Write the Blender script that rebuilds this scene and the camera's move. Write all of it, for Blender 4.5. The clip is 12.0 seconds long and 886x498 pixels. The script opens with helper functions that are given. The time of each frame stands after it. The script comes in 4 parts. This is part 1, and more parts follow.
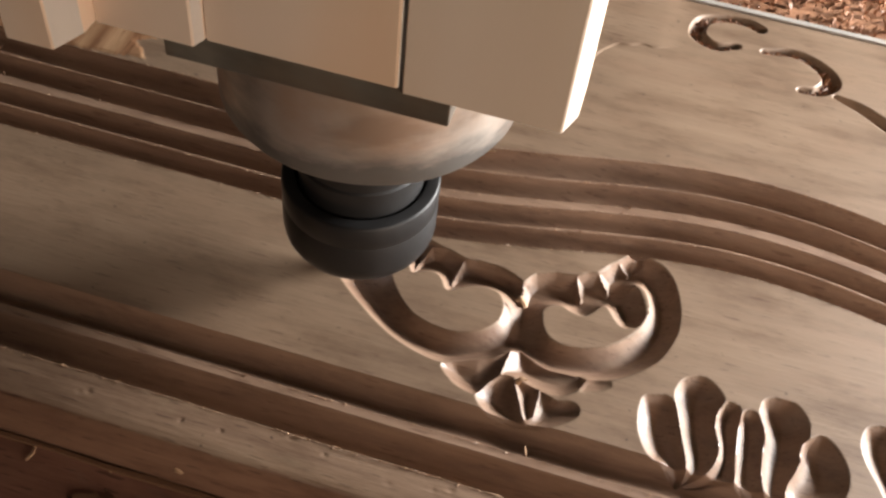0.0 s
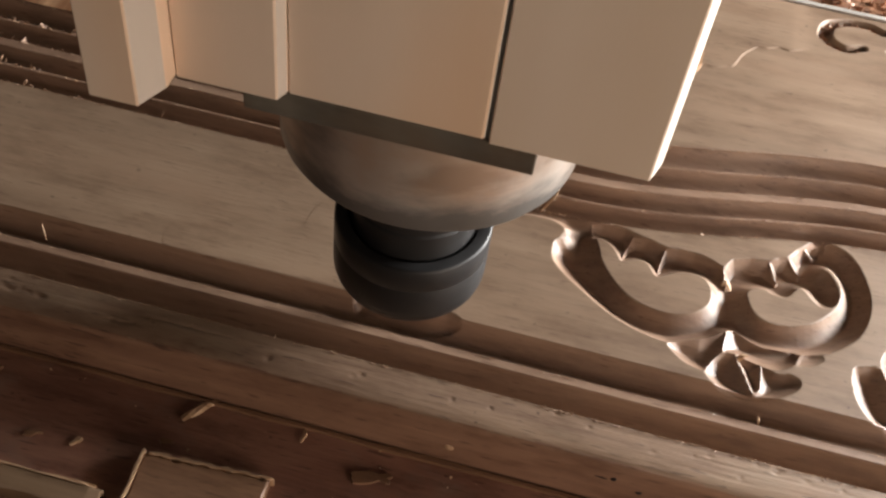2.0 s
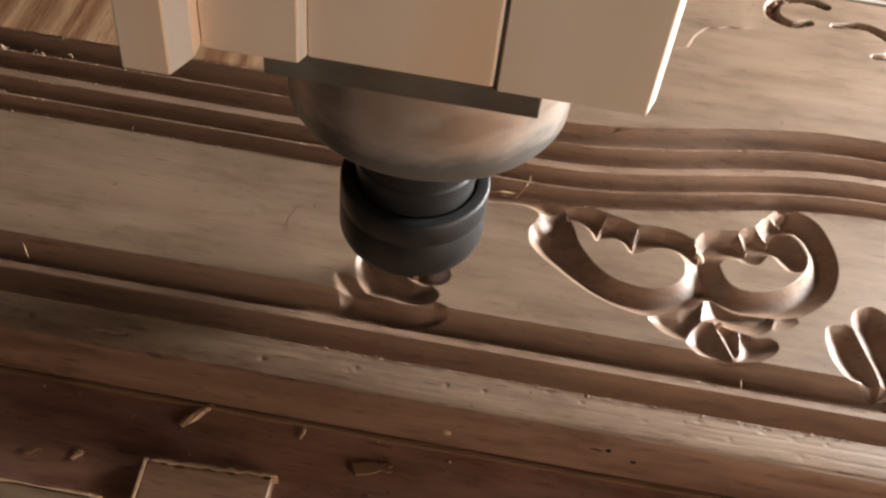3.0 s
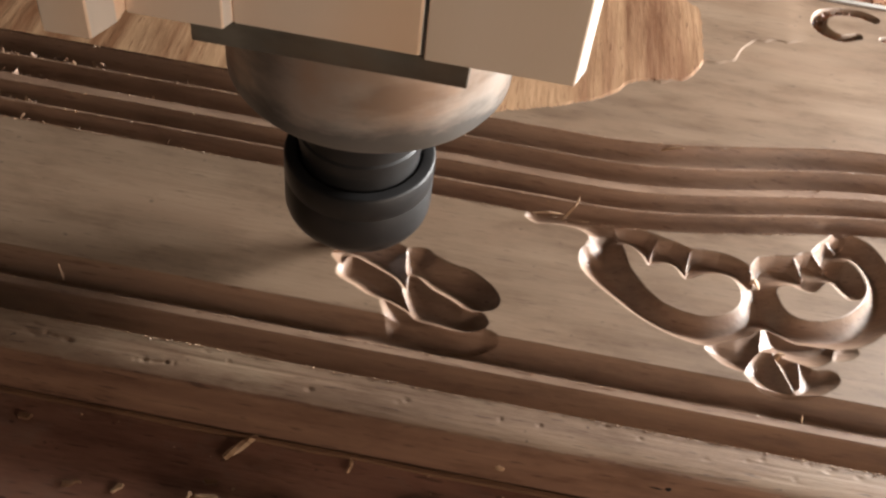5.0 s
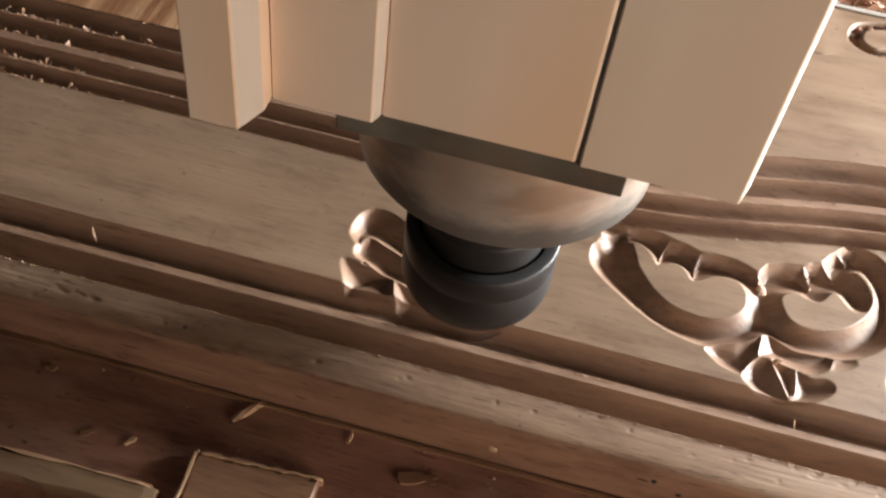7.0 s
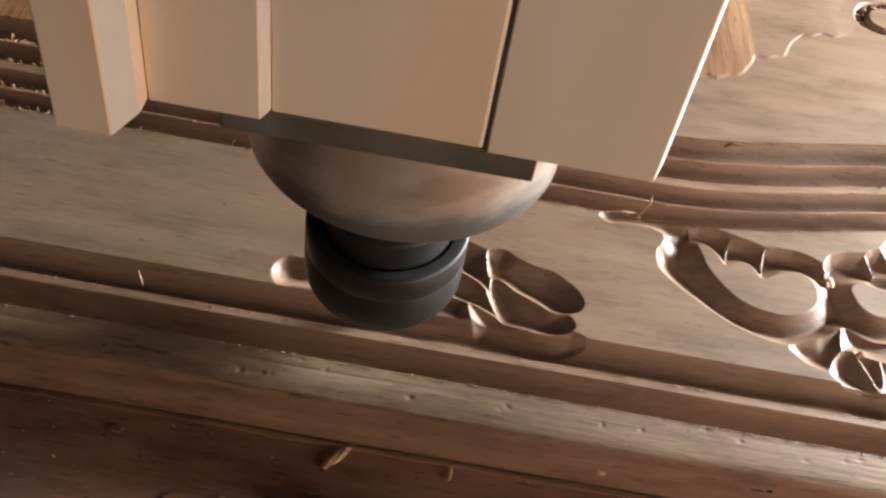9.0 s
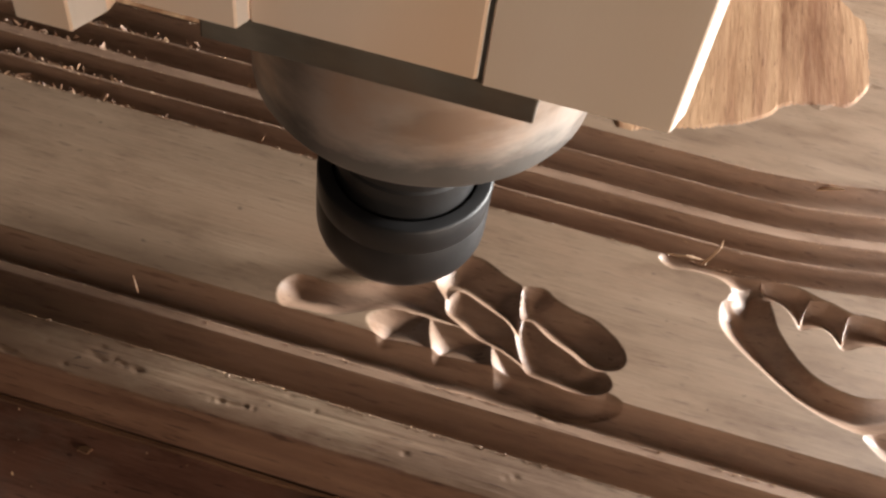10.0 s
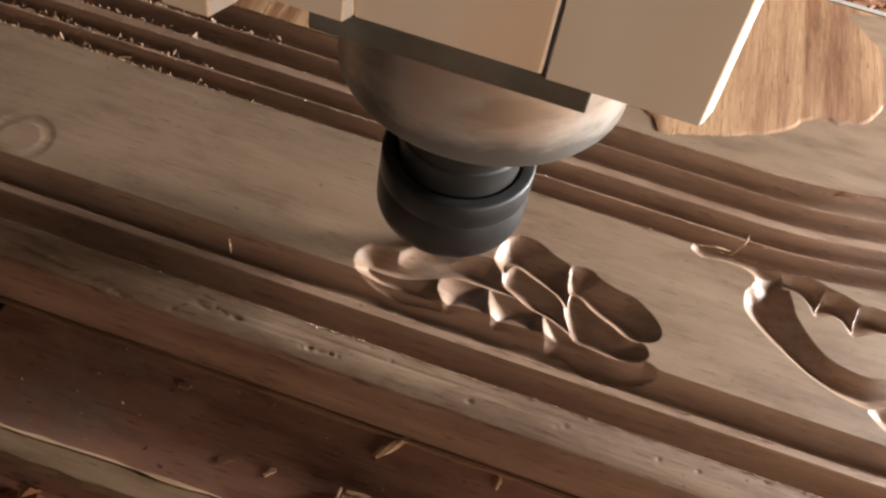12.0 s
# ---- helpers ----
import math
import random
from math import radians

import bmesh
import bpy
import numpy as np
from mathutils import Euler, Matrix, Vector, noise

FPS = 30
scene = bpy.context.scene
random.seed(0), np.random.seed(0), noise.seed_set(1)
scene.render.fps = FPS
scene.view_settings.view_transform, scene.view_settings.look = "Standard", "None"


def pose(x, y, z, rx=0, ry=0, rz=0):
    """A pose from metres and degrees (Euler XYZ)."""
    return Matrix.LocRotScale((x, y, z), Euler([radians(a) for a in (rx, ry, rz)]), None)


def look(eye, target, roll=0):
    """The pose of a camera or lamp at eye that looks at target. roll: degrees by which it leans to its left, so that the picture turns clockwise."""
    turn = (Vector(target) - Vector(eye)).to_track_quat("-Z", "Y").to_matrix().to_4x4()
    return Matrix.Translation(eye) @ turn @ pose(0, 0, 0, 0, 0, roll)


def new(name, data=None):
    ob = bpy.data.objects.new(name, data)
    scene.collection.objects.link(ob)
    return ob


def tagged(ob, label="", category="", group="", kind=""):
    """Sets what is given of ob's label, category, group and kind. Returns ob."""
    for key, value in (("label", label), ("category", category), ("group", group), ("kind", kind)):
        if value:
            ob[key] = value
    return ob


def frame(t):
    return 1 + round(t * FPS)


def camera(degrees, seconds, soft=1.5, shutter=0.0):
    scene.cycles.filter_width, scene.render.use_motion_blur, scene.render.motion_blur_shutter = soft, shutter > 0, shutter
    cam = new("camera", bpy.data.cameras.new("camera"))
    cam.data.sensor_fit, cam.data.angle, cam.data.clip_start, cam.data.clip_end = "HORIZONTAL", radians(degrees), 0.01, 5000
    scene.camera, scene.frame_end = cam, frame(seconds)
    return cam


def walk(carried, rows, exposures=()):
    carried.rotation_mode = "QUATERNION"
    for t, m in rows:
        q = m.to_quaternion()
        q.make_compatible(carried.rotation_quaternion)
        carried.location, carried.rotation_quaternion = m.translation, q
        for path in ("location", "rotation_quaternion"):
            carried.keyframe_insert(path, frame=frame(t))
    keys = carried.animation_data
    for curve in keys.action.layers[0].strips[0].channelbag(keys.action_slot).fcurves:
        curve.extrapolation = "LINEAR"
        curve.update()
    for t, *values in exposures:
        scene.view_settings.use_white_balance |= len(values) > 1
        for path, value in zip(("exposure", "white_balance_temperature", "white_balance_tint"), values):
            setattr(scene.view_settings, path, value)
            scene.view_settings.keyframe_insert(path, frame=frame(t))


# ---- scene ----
cam = camera(47.46, 12.0, soft=2.5)

PATH = [
    (0.0, pose(0.0092, -0.1319, 0.2247, 41.01, -4.85, 15.92)),
    (0.2, pose(0.0027, -0.1339, 0.2251, 41.07, -5.86, 15.79)),
    (0.5, pose(0.0026, -0.1363, 0.2284, 41.43, -4.93, 16.67)),
    (1.0, pose(-0.0085, -0.1341, 0.2277, 41.30, -4.88, 16.78)),
    (1.2, pose(-0.0180, -0.1376, 0.2302, 40.69, -5.36, 16.66)),
    (1.5, pose(-0.0340, -0.1501, 0.2228, 41.47, -5.91, 15.95)),
    (2.0, pose(-0.0613, -0.1689, 0.2278, 42.03, -5.81, 13.35)),
    (2.5, pose(-0.0706, -0.1728, 0.2322, 41.50, -5.79, 10.04)),
    (2.7, pose(-0.0721, -0.1752, 0.2329, 41.83, -5.86, 9.00)),
    (3.0, pose(-0.0686, -0.1772, 0.2292, 42.65, -5.15, 8.60)),
    (4.8, pose(-0.0733, -0.1681, 0.2281, 42.15, -4.49, 9.09)),
    (5.0, pose(-0.0847, -0.1655, 0.2263, 42.18, -5.56, 9.09)),
    (5.5, pose(-0.0706, -0.1491, 0.2318, 40.09, -3.70, 13.66)),
    (6.0, pose(-0.0812, -0.1606, 0.2291, 40.67, -6.00, 14.69)),
    (6.5, pose(-0.0802, -0.1674, 0.2334, 40.70, -6.28, 14.27)),
    (7.0, pose(-0.0720, -0.1711, 0.2351, 41.13, -5.67, 13.85)),
    (7.5, pose(-0.0911, -0.1716, 0.2384, 41.21, -6.47, 13.49)),
    (7.7, pose(-0.0887, -0.1697, 0.2362, 41.52, -5.69, 14.03)),
    (9.3, pose(-0.1263, -0.1596, 0.2158, 41.03, -7.24, 6.31)),
    (9.5, pose(-0.1114, -0.1456, 0.2095, 40.72, -5.99, 9.36)),
    (10.0, pose(-0.1049, -0.1282, 0.2101, 39.32, -5.85, 15.27)),
    (10.5, pose(-0.1048, -0.1427, 0.2142, 40.40, -6.16, 16.07)),
    (11.0, pose(-0.1125, -0.1497, 0.2189, 40.05, -6.82, 16.08)),
    (11.5, pose(-0.1131, -0.1602, 0.2215, 40.55, -6.91, 16.96)),
    (12.0, pose(-0.1164, -0.1617, 0.2268, 39.85, -7.78, 17.31)),
]
walk(cam, PATH, [(0.0, -0.52), (2.0, -0.36), (3.0, -0.26), (5.0, -0.25), (6.5, -0.35), (7.0, -0.02), (7.5, 0.05), (9.5, 0.02), (12.0, 0.02)])

# ---- light: a workshop window beside the machine, a low window in front of it ----
world = bpy.data.worlds.new("world")
scene.world = world
world.use_nodes = True
wn = world.node_tree.nodes
sky = wn.new("ShaderNodeTexSky")
sky.sky_type, sky.sun_disc, sky.sun_elevation, sky.sun_rotation = "NISHITA", False, radians(40), radians(80)
world.node_tree.links.new(sky.outputs[0], wn["Background"].inputs[0])
wn["Background"].inputs[1].default_value = 0.15


def window_light(name, eye, target, sx, sy, watts, colour):
    lamp = bpy.data.lights.new(name, "AREA")
    lamp.shape, lamp.size, lamp.size_y, lamp.energy, lamp.color = "RECTANGLE", sx, sy, watts, colour
    ob = new(name, lamp)
    ob.matrix_world = look(eye, target)
    return ob


window_light("window_light", (0.57, 0.40, 0.158), (-0.05, 0.12, 0.0), 0.32, 0.15, 32.5, (1.0, 0.99, 0.97))
window_light("side_window_light", (0.57, -0.40, 0.16), (-0.05, 0.04, 0.05), 0.45, 0.28, 5.1, (1.0, 0.79, 0.63))
scene.view_settings.exposure = 0.0


# ---- materials ----
def mat(name):
    m = bpy.data.materials.new(name)
    m.use_nodes = True
    return m, m.node_tree.nodes, m.node_tree.links, m.node_tree.nodes["Principled BSDF"]


def noise_tex(n, l, coord, scale, detail=4.0, rough=0.55, size=1.0):
    mp = n.new("ShaderNodeMapping")
    mp.inputs["Scale"].default_value = scale
    l.new(coord, mp.inputs[0])
    t = n.new("ShaderNodeTexNoise")
    t.inputs["Scale"].default_value, t.inputs["Detail"].default_value, t.inputs["Roughness"].default_value = size, detail, rough
    l.new(mp.outputs[0], t.inputs["Vector"])
    return t.outputs["Fac"]


def ramp(n, l, fac, stops):
    r = n.new("ShaderNodeValToRGB")
    while len(r.color_ramp.elements) < len(stops):
        r.color_ramp.elements.new(0.5)
    for e, (p, c) in zip(r.color_ramp.elements, stops):
        e.position, e.color = p, (*c, 1) if len(c) == 3 else c
    l.new(fac, r.inputs[0])
    return r.outputs[0]


def mix(n, l, fac, a, b, mode="MIX"):
    m = n.new("ShaderNodeMix")
    m.data_type, m.blend_type = "RGBA", mode
    for sock, v in ((m.inputs[0], fac), (m.inputs[6], a), (m.inputs[7], b)):
        if isinstance(v, (int, float)):
            sock.default_value = v
        elif isinstance(v, tuple):
            sock.default_value = (*v, 1)
        else:
            l.new(v, sock)
    return m.outputs[2]


def bump(n, l, bsdf, height, strength, distance):
    b = n.new("ShaderNodeBump")
    b.inputs["Strength"].default_value, b.inputs["Distance"].default_value = strength, distance
    l.new(height, b.inputs["Height"])
    l.new(b.outputs[0], bsdf.inputs["Normal"])


def wood(name, dark, light, pore, rough=0.55, streak=(9, 150, 150), fine=(70, 1100, 1100), relief=0.25, blotch=0.35, worn=None, gloss=0.5, span=(0.30, 0.70), turn=0.0, patches=(28, 75, 75), vein=0.20, grain=0.3, pits=0.8, clouds=(36, 150, 150)):
    m, n, l, bsdf = mat(name)
    spin = n.new("ShaderNodeMapping")
    spin.inputs["Rotation"].default_value = (0, 0, radians(turn))
    l.new(n.new("ShaderNodeTexCoord").outputs["Object"], spin.inputs[0])
    co = spin.outputs[0]
    a = noise_tex(n, l, co, streak, 5, 0.6)
    f = noise_tex(n, l, co, fine, 3, 0.6)
    big = noise_tex(n, l, co, (7, 18, 18), 3)
    p = noise_tex(n, l, co, (110, 1000, 1000), 2, 0.5)
    col = ramp(n, l, a, [(span[0], dark), (span[1], light)])
    col = mix(n, l, ramp(n, l, f, [(0.35, (0, 0, 0)), (0.68, (grain, grain, grain))]), col, light)
    veins = noise_tex(n, l, co, (22, 420, 420), 4, 0.7)
    col = mix(n, l, vein, col, ramp(n, l, veins, [(0.36, (0.62, 0.55, 0.50)), (0.60, (1.06, 1.05, 1.04))]), "MULTIPLY")
    col = mix(n, l, blotch, col, ramp(n, l, big, [(0.35, (0.55, 0.50, 0.46)), (0.65, (1.1, 1.08, 1.05))]), "MULTIPLY")
    mottle = noise_tex(n, l, co, clouds, 7, 0.70)
    col = mix(n, l, blotch + 0.2, col, ramp(n, l, mottle, [(0.36, (0.60, 0.53, 0.50)), (0.5, (1.0, 0.98, 0.97)), (0.66, (1.18, 1.17, 1.16))]), "MULTIPLY")
    col = mix(n, l, ramp(n, l, p, [(0.63, (0, 0, 0)), (0.70, (0.6, 0.6, 0.6))]), col, pore)
    if worn:
        patch = noise_tex(n, l, co, patches, 6, 0.7)
        col = mix(n, l, ramp(n, l, patch, [(0.50, (0, 0, 0)), (0.68, (0.7, 0.7, 0.7))]), col, worn)
        pit = noise_tex(n, l, co, (320, 420, 420), 2, 0.4)
        col = mix(n, l, ramp(n, l, pit, [(0.72, (0, 0, 0)), (0.77, (pits, pits, pits))]), col, tuple(c * 0.35 for c in dark))
    l.new(col, bsdf.inputs["Base Color"])
    l.new(ramp(n, l, mottle, [(0.3, (rough * 0.85,) * 3), (0.7, (rough * 1.2,) * 3)]), bsdf.inputs["Roughness"])
    bsdf.inputs["Specular IOR Level"].default_value = gloss
    bump(n, l, bsdf, mix(n, l, 0.35, mix(n, l, 0.5, f, p), mottle), relief, 0.0006)
    return m


WOOD = wood("carved_wood", (0.190, 0.122, 0.078), (0.285, 0.200, 0.134), (0.10, 0.055, 0.036), rough=0.50, blotch=0.45, span=(0.18, 0.82), worn=(0.262, 0.168, 0.108), patches=(13, 46, 46), vein=0.12, grain=0.15, pits=0.6, clouds=(24, 80, 80))
FRESH = wood("fresh_cut_wood", (0.200, 0.116, 0.075), (0.315, 0.208, 0.142), (0.11, 0.052, 0.030), rough=0.48, blotch=0.35)
BATTEN = wood("batten_wood", (0.10, 0.060, 0.033), (0.20, 0.130, 0.076), (0.09, 0.05, 0.025), streak=(8, 160, 160), blotch=0.5)
RIM = wood("rim_wood", (0.150, 0.086, 0.055), (0.310, 0.210, 0.138), (0.04, 0.018, 0.011), streak=(3, 150, 150), blotch=0.45, worn=(0.265, 0.190, 0.125), relief=0.35, span=(0.26, 0.74), vein=0.10, grain=0.15)
# slightly darker and redder than the rim's top
RIM_FRONT = wood("redder_rim_face", (0.145, 0.072, 0.046), (0.280, 0.165, 0.106), (0.035, 0.015, 0.009), streak=(3, 120, 120), blotch=0.55, relief=0.5)
ROUGH = wood("rough_wood", (0.20, 0.085, 0.036), (0.44, 0.265, 0.145), (0.12, 0.045, 0.018), streak=(3, 85, 60), fine=(60, 600, 60), relief=0.5, span=(0.40, 0.56), turn=88)
BASE = wood("base_board", (0.160, 0.070, 0.048), (0.320, 0.170, 0.120), (0.035, 0.013, 0.009), rough=0.42, streak=(22, 60, 60), blotch=0.7, worn=(0.21, 0.155, 0.125), patches=(16, 24, 24), relief=0.5)
PALE = wood("offcut_wood", (0.11, 0.054, 0.028), (0.25, 0.140, 0.078), (0.06, 0.025, 0.012), streak=(10, 120, 120), blotch=0.6)
TORN = wood("torn_wood", (0.30, 0.18, 0.10), (0.52, 0.36, 0.23), (0.18, 0.09, 0.045), streak=(30, 160, 160), blotch=0.5)
HEAP = wood("chip_heap", (0.13, 0.062, 0.032), (0.34, 0.20, 0.115), (0.08, 0.035, 0.02), streak=(200, 300, 300), blotch=0.6)
CHIP = wood("chip_wood", (0.44, 0.28, 0.16), (0.66, 0.46, 0.30), (0.26, 0.13, 0.07), streak=(200, 300, 300))
DUST = wood("sawdust", (0.16, 0.07, 0.035), (0.40, 0.20, 0.105), (0.08, 0.03, 0.015), streak=(240, 240, 240), fine=(900, 900, 900), relief=1.0)


def painted(name, colour, rough, metal=0.0, wear=0.25, size=60.0, smears=0.0, warm_cast=None, dark_reflection=None):
    m, n, l, bsdf = mat(name)
    co = n.new("ShaderNodeTexCoord").outputs["Object"]
    a = noise_tex(n, l, co, (size, size, size * 0.3), 4)
    b = noise_tex(n, l, co, (900, 900, 250), 3)
    col = mix(n, l, wear, colour, ramp(n, l, a, [(0.3, tuple(c * 0.6 for c in colour)), (0.7, tuple(min(1, c * 1.15) for c in colour))]))
    if warm_cast:
        # broad warm blotches, painted in for the orange reflected by the cover plates
        y = noise_tex(n, l, co, (17, 17, 5), 3, 0.5)
        col = mix(n, l, ramp(n, l, y, [(0.46, (0, 0, 0)), (0.70, (0.8, 0.8, 0.8))]), col, tuple(c * k for c, k in zip(colour, warm_cast)))
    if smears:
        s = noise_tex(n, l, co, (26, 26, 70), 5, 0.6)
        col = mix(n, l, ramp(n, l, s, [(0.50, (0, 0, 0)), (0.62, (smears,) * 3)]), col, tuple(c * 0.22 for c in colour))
        # orange patches, painted in for the wood's reflection in the spindle steel
        orange_sheen = noise_tex(n, l, co, (38, 38, 45), 4, 0.55)
        col = mix(n, l, ramp(n, l, orange_sheen, [(0.42, (0, 0, 0)), (0.62, (smears * 1.2,) * 3)]), col, tuple(c * k for c, k in zip(colour, (0.80, 0.52, 0.32))))
    if dark_reflection:
        # a smudged grey belt near the foot, painting in the dark that steel mirrors
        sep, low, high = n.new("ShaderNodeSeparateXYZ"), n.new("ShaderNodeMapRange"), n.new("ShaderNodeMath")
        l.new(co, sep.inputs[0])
        low.inputs["From Min"].default_value, low.inputs["From Max"].default_value = dark_reflection[1], dark_reflection[0] + 0.004
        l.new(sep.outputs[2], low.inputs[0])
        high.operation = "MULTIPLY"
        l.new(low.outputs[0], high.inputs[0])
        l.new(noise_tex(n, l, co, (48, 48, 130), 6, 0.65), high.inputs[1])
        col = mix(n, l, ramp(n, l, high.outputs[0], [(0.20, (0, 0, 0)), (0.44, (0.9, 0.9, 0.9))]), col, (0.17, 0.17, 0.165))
    l.new(col, bsdf.inputs["Base Color"])
    l.new(ramp(n, l, a, [(0.3, (rough * 0.8,) * 3), (0.7, (rough * 1.25,) * 3)]), bsdf.inputs["Roughness"])
    bsdf.inputs["Metallic"].default_value = metal
    bump(n, l, bsdf, b, 0.15, 0.0002)
    return m


CREAM = painted("cream_coated_metal", (0.74, 0.63, 0.53), 0.40, 0.2, 0.30, 14.0, 0.0, (0.90, 0.82, 0.72))
# warmer cream for the left plates, with their orange reflection put into the colour
CREAM_WARM = painted("cream_metal_orange_cast", (0.80, 0.645, 0.515), 0.40, 0.2, 0.30, 14.0, 0.0, (0.94, 0.78, 0.62))
# dimmer cream for the slanted edges, set against the strong light they catch
CREAM_EDGE = painted("toned_edge_cream", (0.52, 0.47, 0.42), 0.55)
STRIP = painted("strip_paint", (0.34, 0.31, 0.28), 0.6)
# the two heights bound the dark reflection painted round the housing's foot
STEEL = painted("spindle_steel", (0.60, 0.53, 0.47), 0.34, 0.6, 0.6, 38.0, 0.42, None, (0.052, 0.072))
DARK_STEEL = painted("bracket_metal", (0.17, 0.155, 0.135), 0.5, 0.6, 0.5)
BRACKET = painted("grey_bracket_metal", (0.135, 0.118, 0.095), 0.6, 0.3, 0.8, 60.0, 0.4)
BLACK = painted("black_oxide_steel", (0.013, 0.012, 0.012), 0.46, 0.2, 0.4)
COLLAR = painted("collar_steel", (0.032, 0.031, 0.031), 0.42, 0.5, 0.4)
BIT = painted("cutter_steel", (0.45, 0.45, 0.46), 0.25, 1.0, 0.3)
PLASTER = painted("wall_plaster", (0.32, 0.28, 0.24), 0.9)
CONCRETE = painted("floor_concrete", (0.12, 0.10, 0.08), 0.85, 0.0, 0.6, 4.0)


# ---- mesh helpers ----
def part(name, bm, material, parent=None, label="", smooth=False):
    me = bpy.data.meshes.new(name)
    bm.normal_update()
    bm.to_mesh(me)
    bm.free()
    if smooth:
        me.shade_smooth()
        me.set_sharp_from_angle(angle=radians(35))
    me.materials.append(material)
    ob = new(name, me)
    ob.parent = parent
    return tagged(ob, label)


def block(a, b, bevel=0.0, seg=2):
    bm = bmesh.new()
    bmesh.ops.create_cube(bm, size=1)
    for v in bm.verts:
        v.co = Vector([(p + q) / 2 + c * (q - p) for p, q, c in zip(a, b, v.co)])
    if bevel:
        bmesh.ops.bevel(bm, geom=bm.edges[:], offset=bevel, segments=seg, affect="EDGES", profile=0.5)
    return bm


def lathe(profile, seg=72):
    bm = bmesh.new()
    rings = []
    for r, z in profile:
        rings.append([bm.verts.new((r * math.cos(2 * math.pi * k / seg), r * math.sin(2 * math.pi * k / seg), z)) for k in range(seg)])
    for a, b in zip(rings, rings[1:]):
        for k in range(seg):
            bm.faces.new((a[k], a[(k + 1) % seg], b[(k + 1) % seg], b[k]))
    bm.faces.new(rings[0][::-1])
    bm.faces.new(rings[-1])
    return bm


def sheet(name, X, Y, Z, material, parent, keep=None, second=None, label=""):
    """A mesh over a grid of places; keep: which cells exist; second: cells of the second material."""
    rows, cols = X.shape
    idx = np.arange(rows * cols).reshape(rows, cols)
    quads = np.stack([idx[:-1, :-1], idx[:-1, 1:], idx[1:, 1:], idx[1:, :-1]], -1).reshape(-1, 4)
    if keep is not None:
        quads = quads[keep.ravel()]
    me = bpy.data.meshes.new(name)
    me.vertices.add(rows * cols)
    me.vertices.foreach_set("co", np.stack([X, Y, Z], -1).astype(np.float32).ravel())
    me.loops.add(quads.size)
    me.loops.foreach_set("vertex_index", quads.astype(np.int32).ravel())
    me.polygons.add(len(quads))
    me.polygons.foreach_set("loop_start", np.arange(0, quads.size, 4, dtype=np.int32))
    me.materials.append(material)
    if second is not None:
        me.materials.append(second[1])
        me.polygons.foreach_set("material_index", second[0].ravel().astype(np.int32))
    me.update(calc_edges=True)
    me.shade_smooth()
    ob = new(name, me)
    ob.parent = parent
    return tagged(ob, label)


# ---- the carved panel: a relief worked out in millimetres ----
def smoothstep(a, b, x):
    t = np.clip((x - a) / (b - a), 0, 1)
    return t * t * (3 - 2 * t)


def hump(x):
    return 9.4 * (1 + np.cos(np.pi * np.clip((x - 64) / 118, -1, 1)))


def lift(v):
    return smoothstep(16, 60, v) * (1 - smoothstep(112, 205, v))


# flutes: near edge, far edge, depth behind the near edge, height at the far edge
FLUTES = [(64.0, 72.2, 5.6, -0.4), (72.9, 81.2, 5.6, 0.0), (84.8, 94.8, 6.2, -0.4), (95.5, 106.4, 6.2, 0.0)]


def flute(v, a, b, deep, top):
    """A hollow that drops sharply behind its near edge and rises steeply to the far one."""
    s = np.clip((v - a) / (b - a), 0, 1)
    return top * s - deep * np.clip(1 - (1.5 * s - 0.5) ** 2 * np.where(s > 1 / 3, 1, 0), 0, 1) ** 0.75 * smoothstep(0, 0.08, s)


def profile(v):
    """Height of the uncarved mouldings across the panel."""
    z = np.zeros_like(v)
    for a, b, deep, top in FLUTES:
        z = np.where((v > a) & (v < b), flute(v, a, b, deep, top), z)
    z = np.where(((v >= 72.2) & (v <= 72.9)) | ((v >= 94.8) & (v <= 95.5)), -0.4, z)
    s = np.clip((12.4 - v) / 8.9, 0, 1)
    z = np.where(v < 12.4, -2.6 * s - 4.2 * np.sin(np.pi * s) ** 0.8, z)
    z = np.where(v < 3.6, -2.6 + 0.0 * v, z)
    t = np.clip((0.7 - v) / 13.6, 0, 1)
    z = np.where(v < 0.7, -2.65 - 6.5 * np.sin(np.pi * t) ** 0.6, z)
    back = smoothstep(-12.5, -13.3, v)
    z = np.where(v < -12.4, z * (1 - back) + 5.0 * back, z)
    rim = np.clip((-13.3 - v) / 11.4, 0, 1)
    z = np.where(v < -13.3, 5.0 - 0.9 * rim**4, z)
    return np.where(v < -24.7, 4.1 - 15.1 * np.clip((-24.7 - v) / 3.2, 0, 1) ** 1.35, z)


def spline(points, per=7):
    """A smooth line through the control points, with all their values."""
    p = np.array(points, float)
    q = np.vstack([2 * p[0] - p[1], p, 2 * p[-1] - p[-2]])
    out = []
    for i in range(1, len(q) - 2):
        for t in np.arange(per) / per:
            out.append(0.5 * (2 * q[i] + (q[i + 1] - q[i - 1]) * t + (2 * q[i - 1] - 5 * q[i] + 4 * q[i + 1] - q[i + 2]) * t * t
                              + (3 * q[i] - q[i - 1] - 3 * q[i + 1] + q[i + 2]) * t**3))
    return np.array(out + [q[-2]])


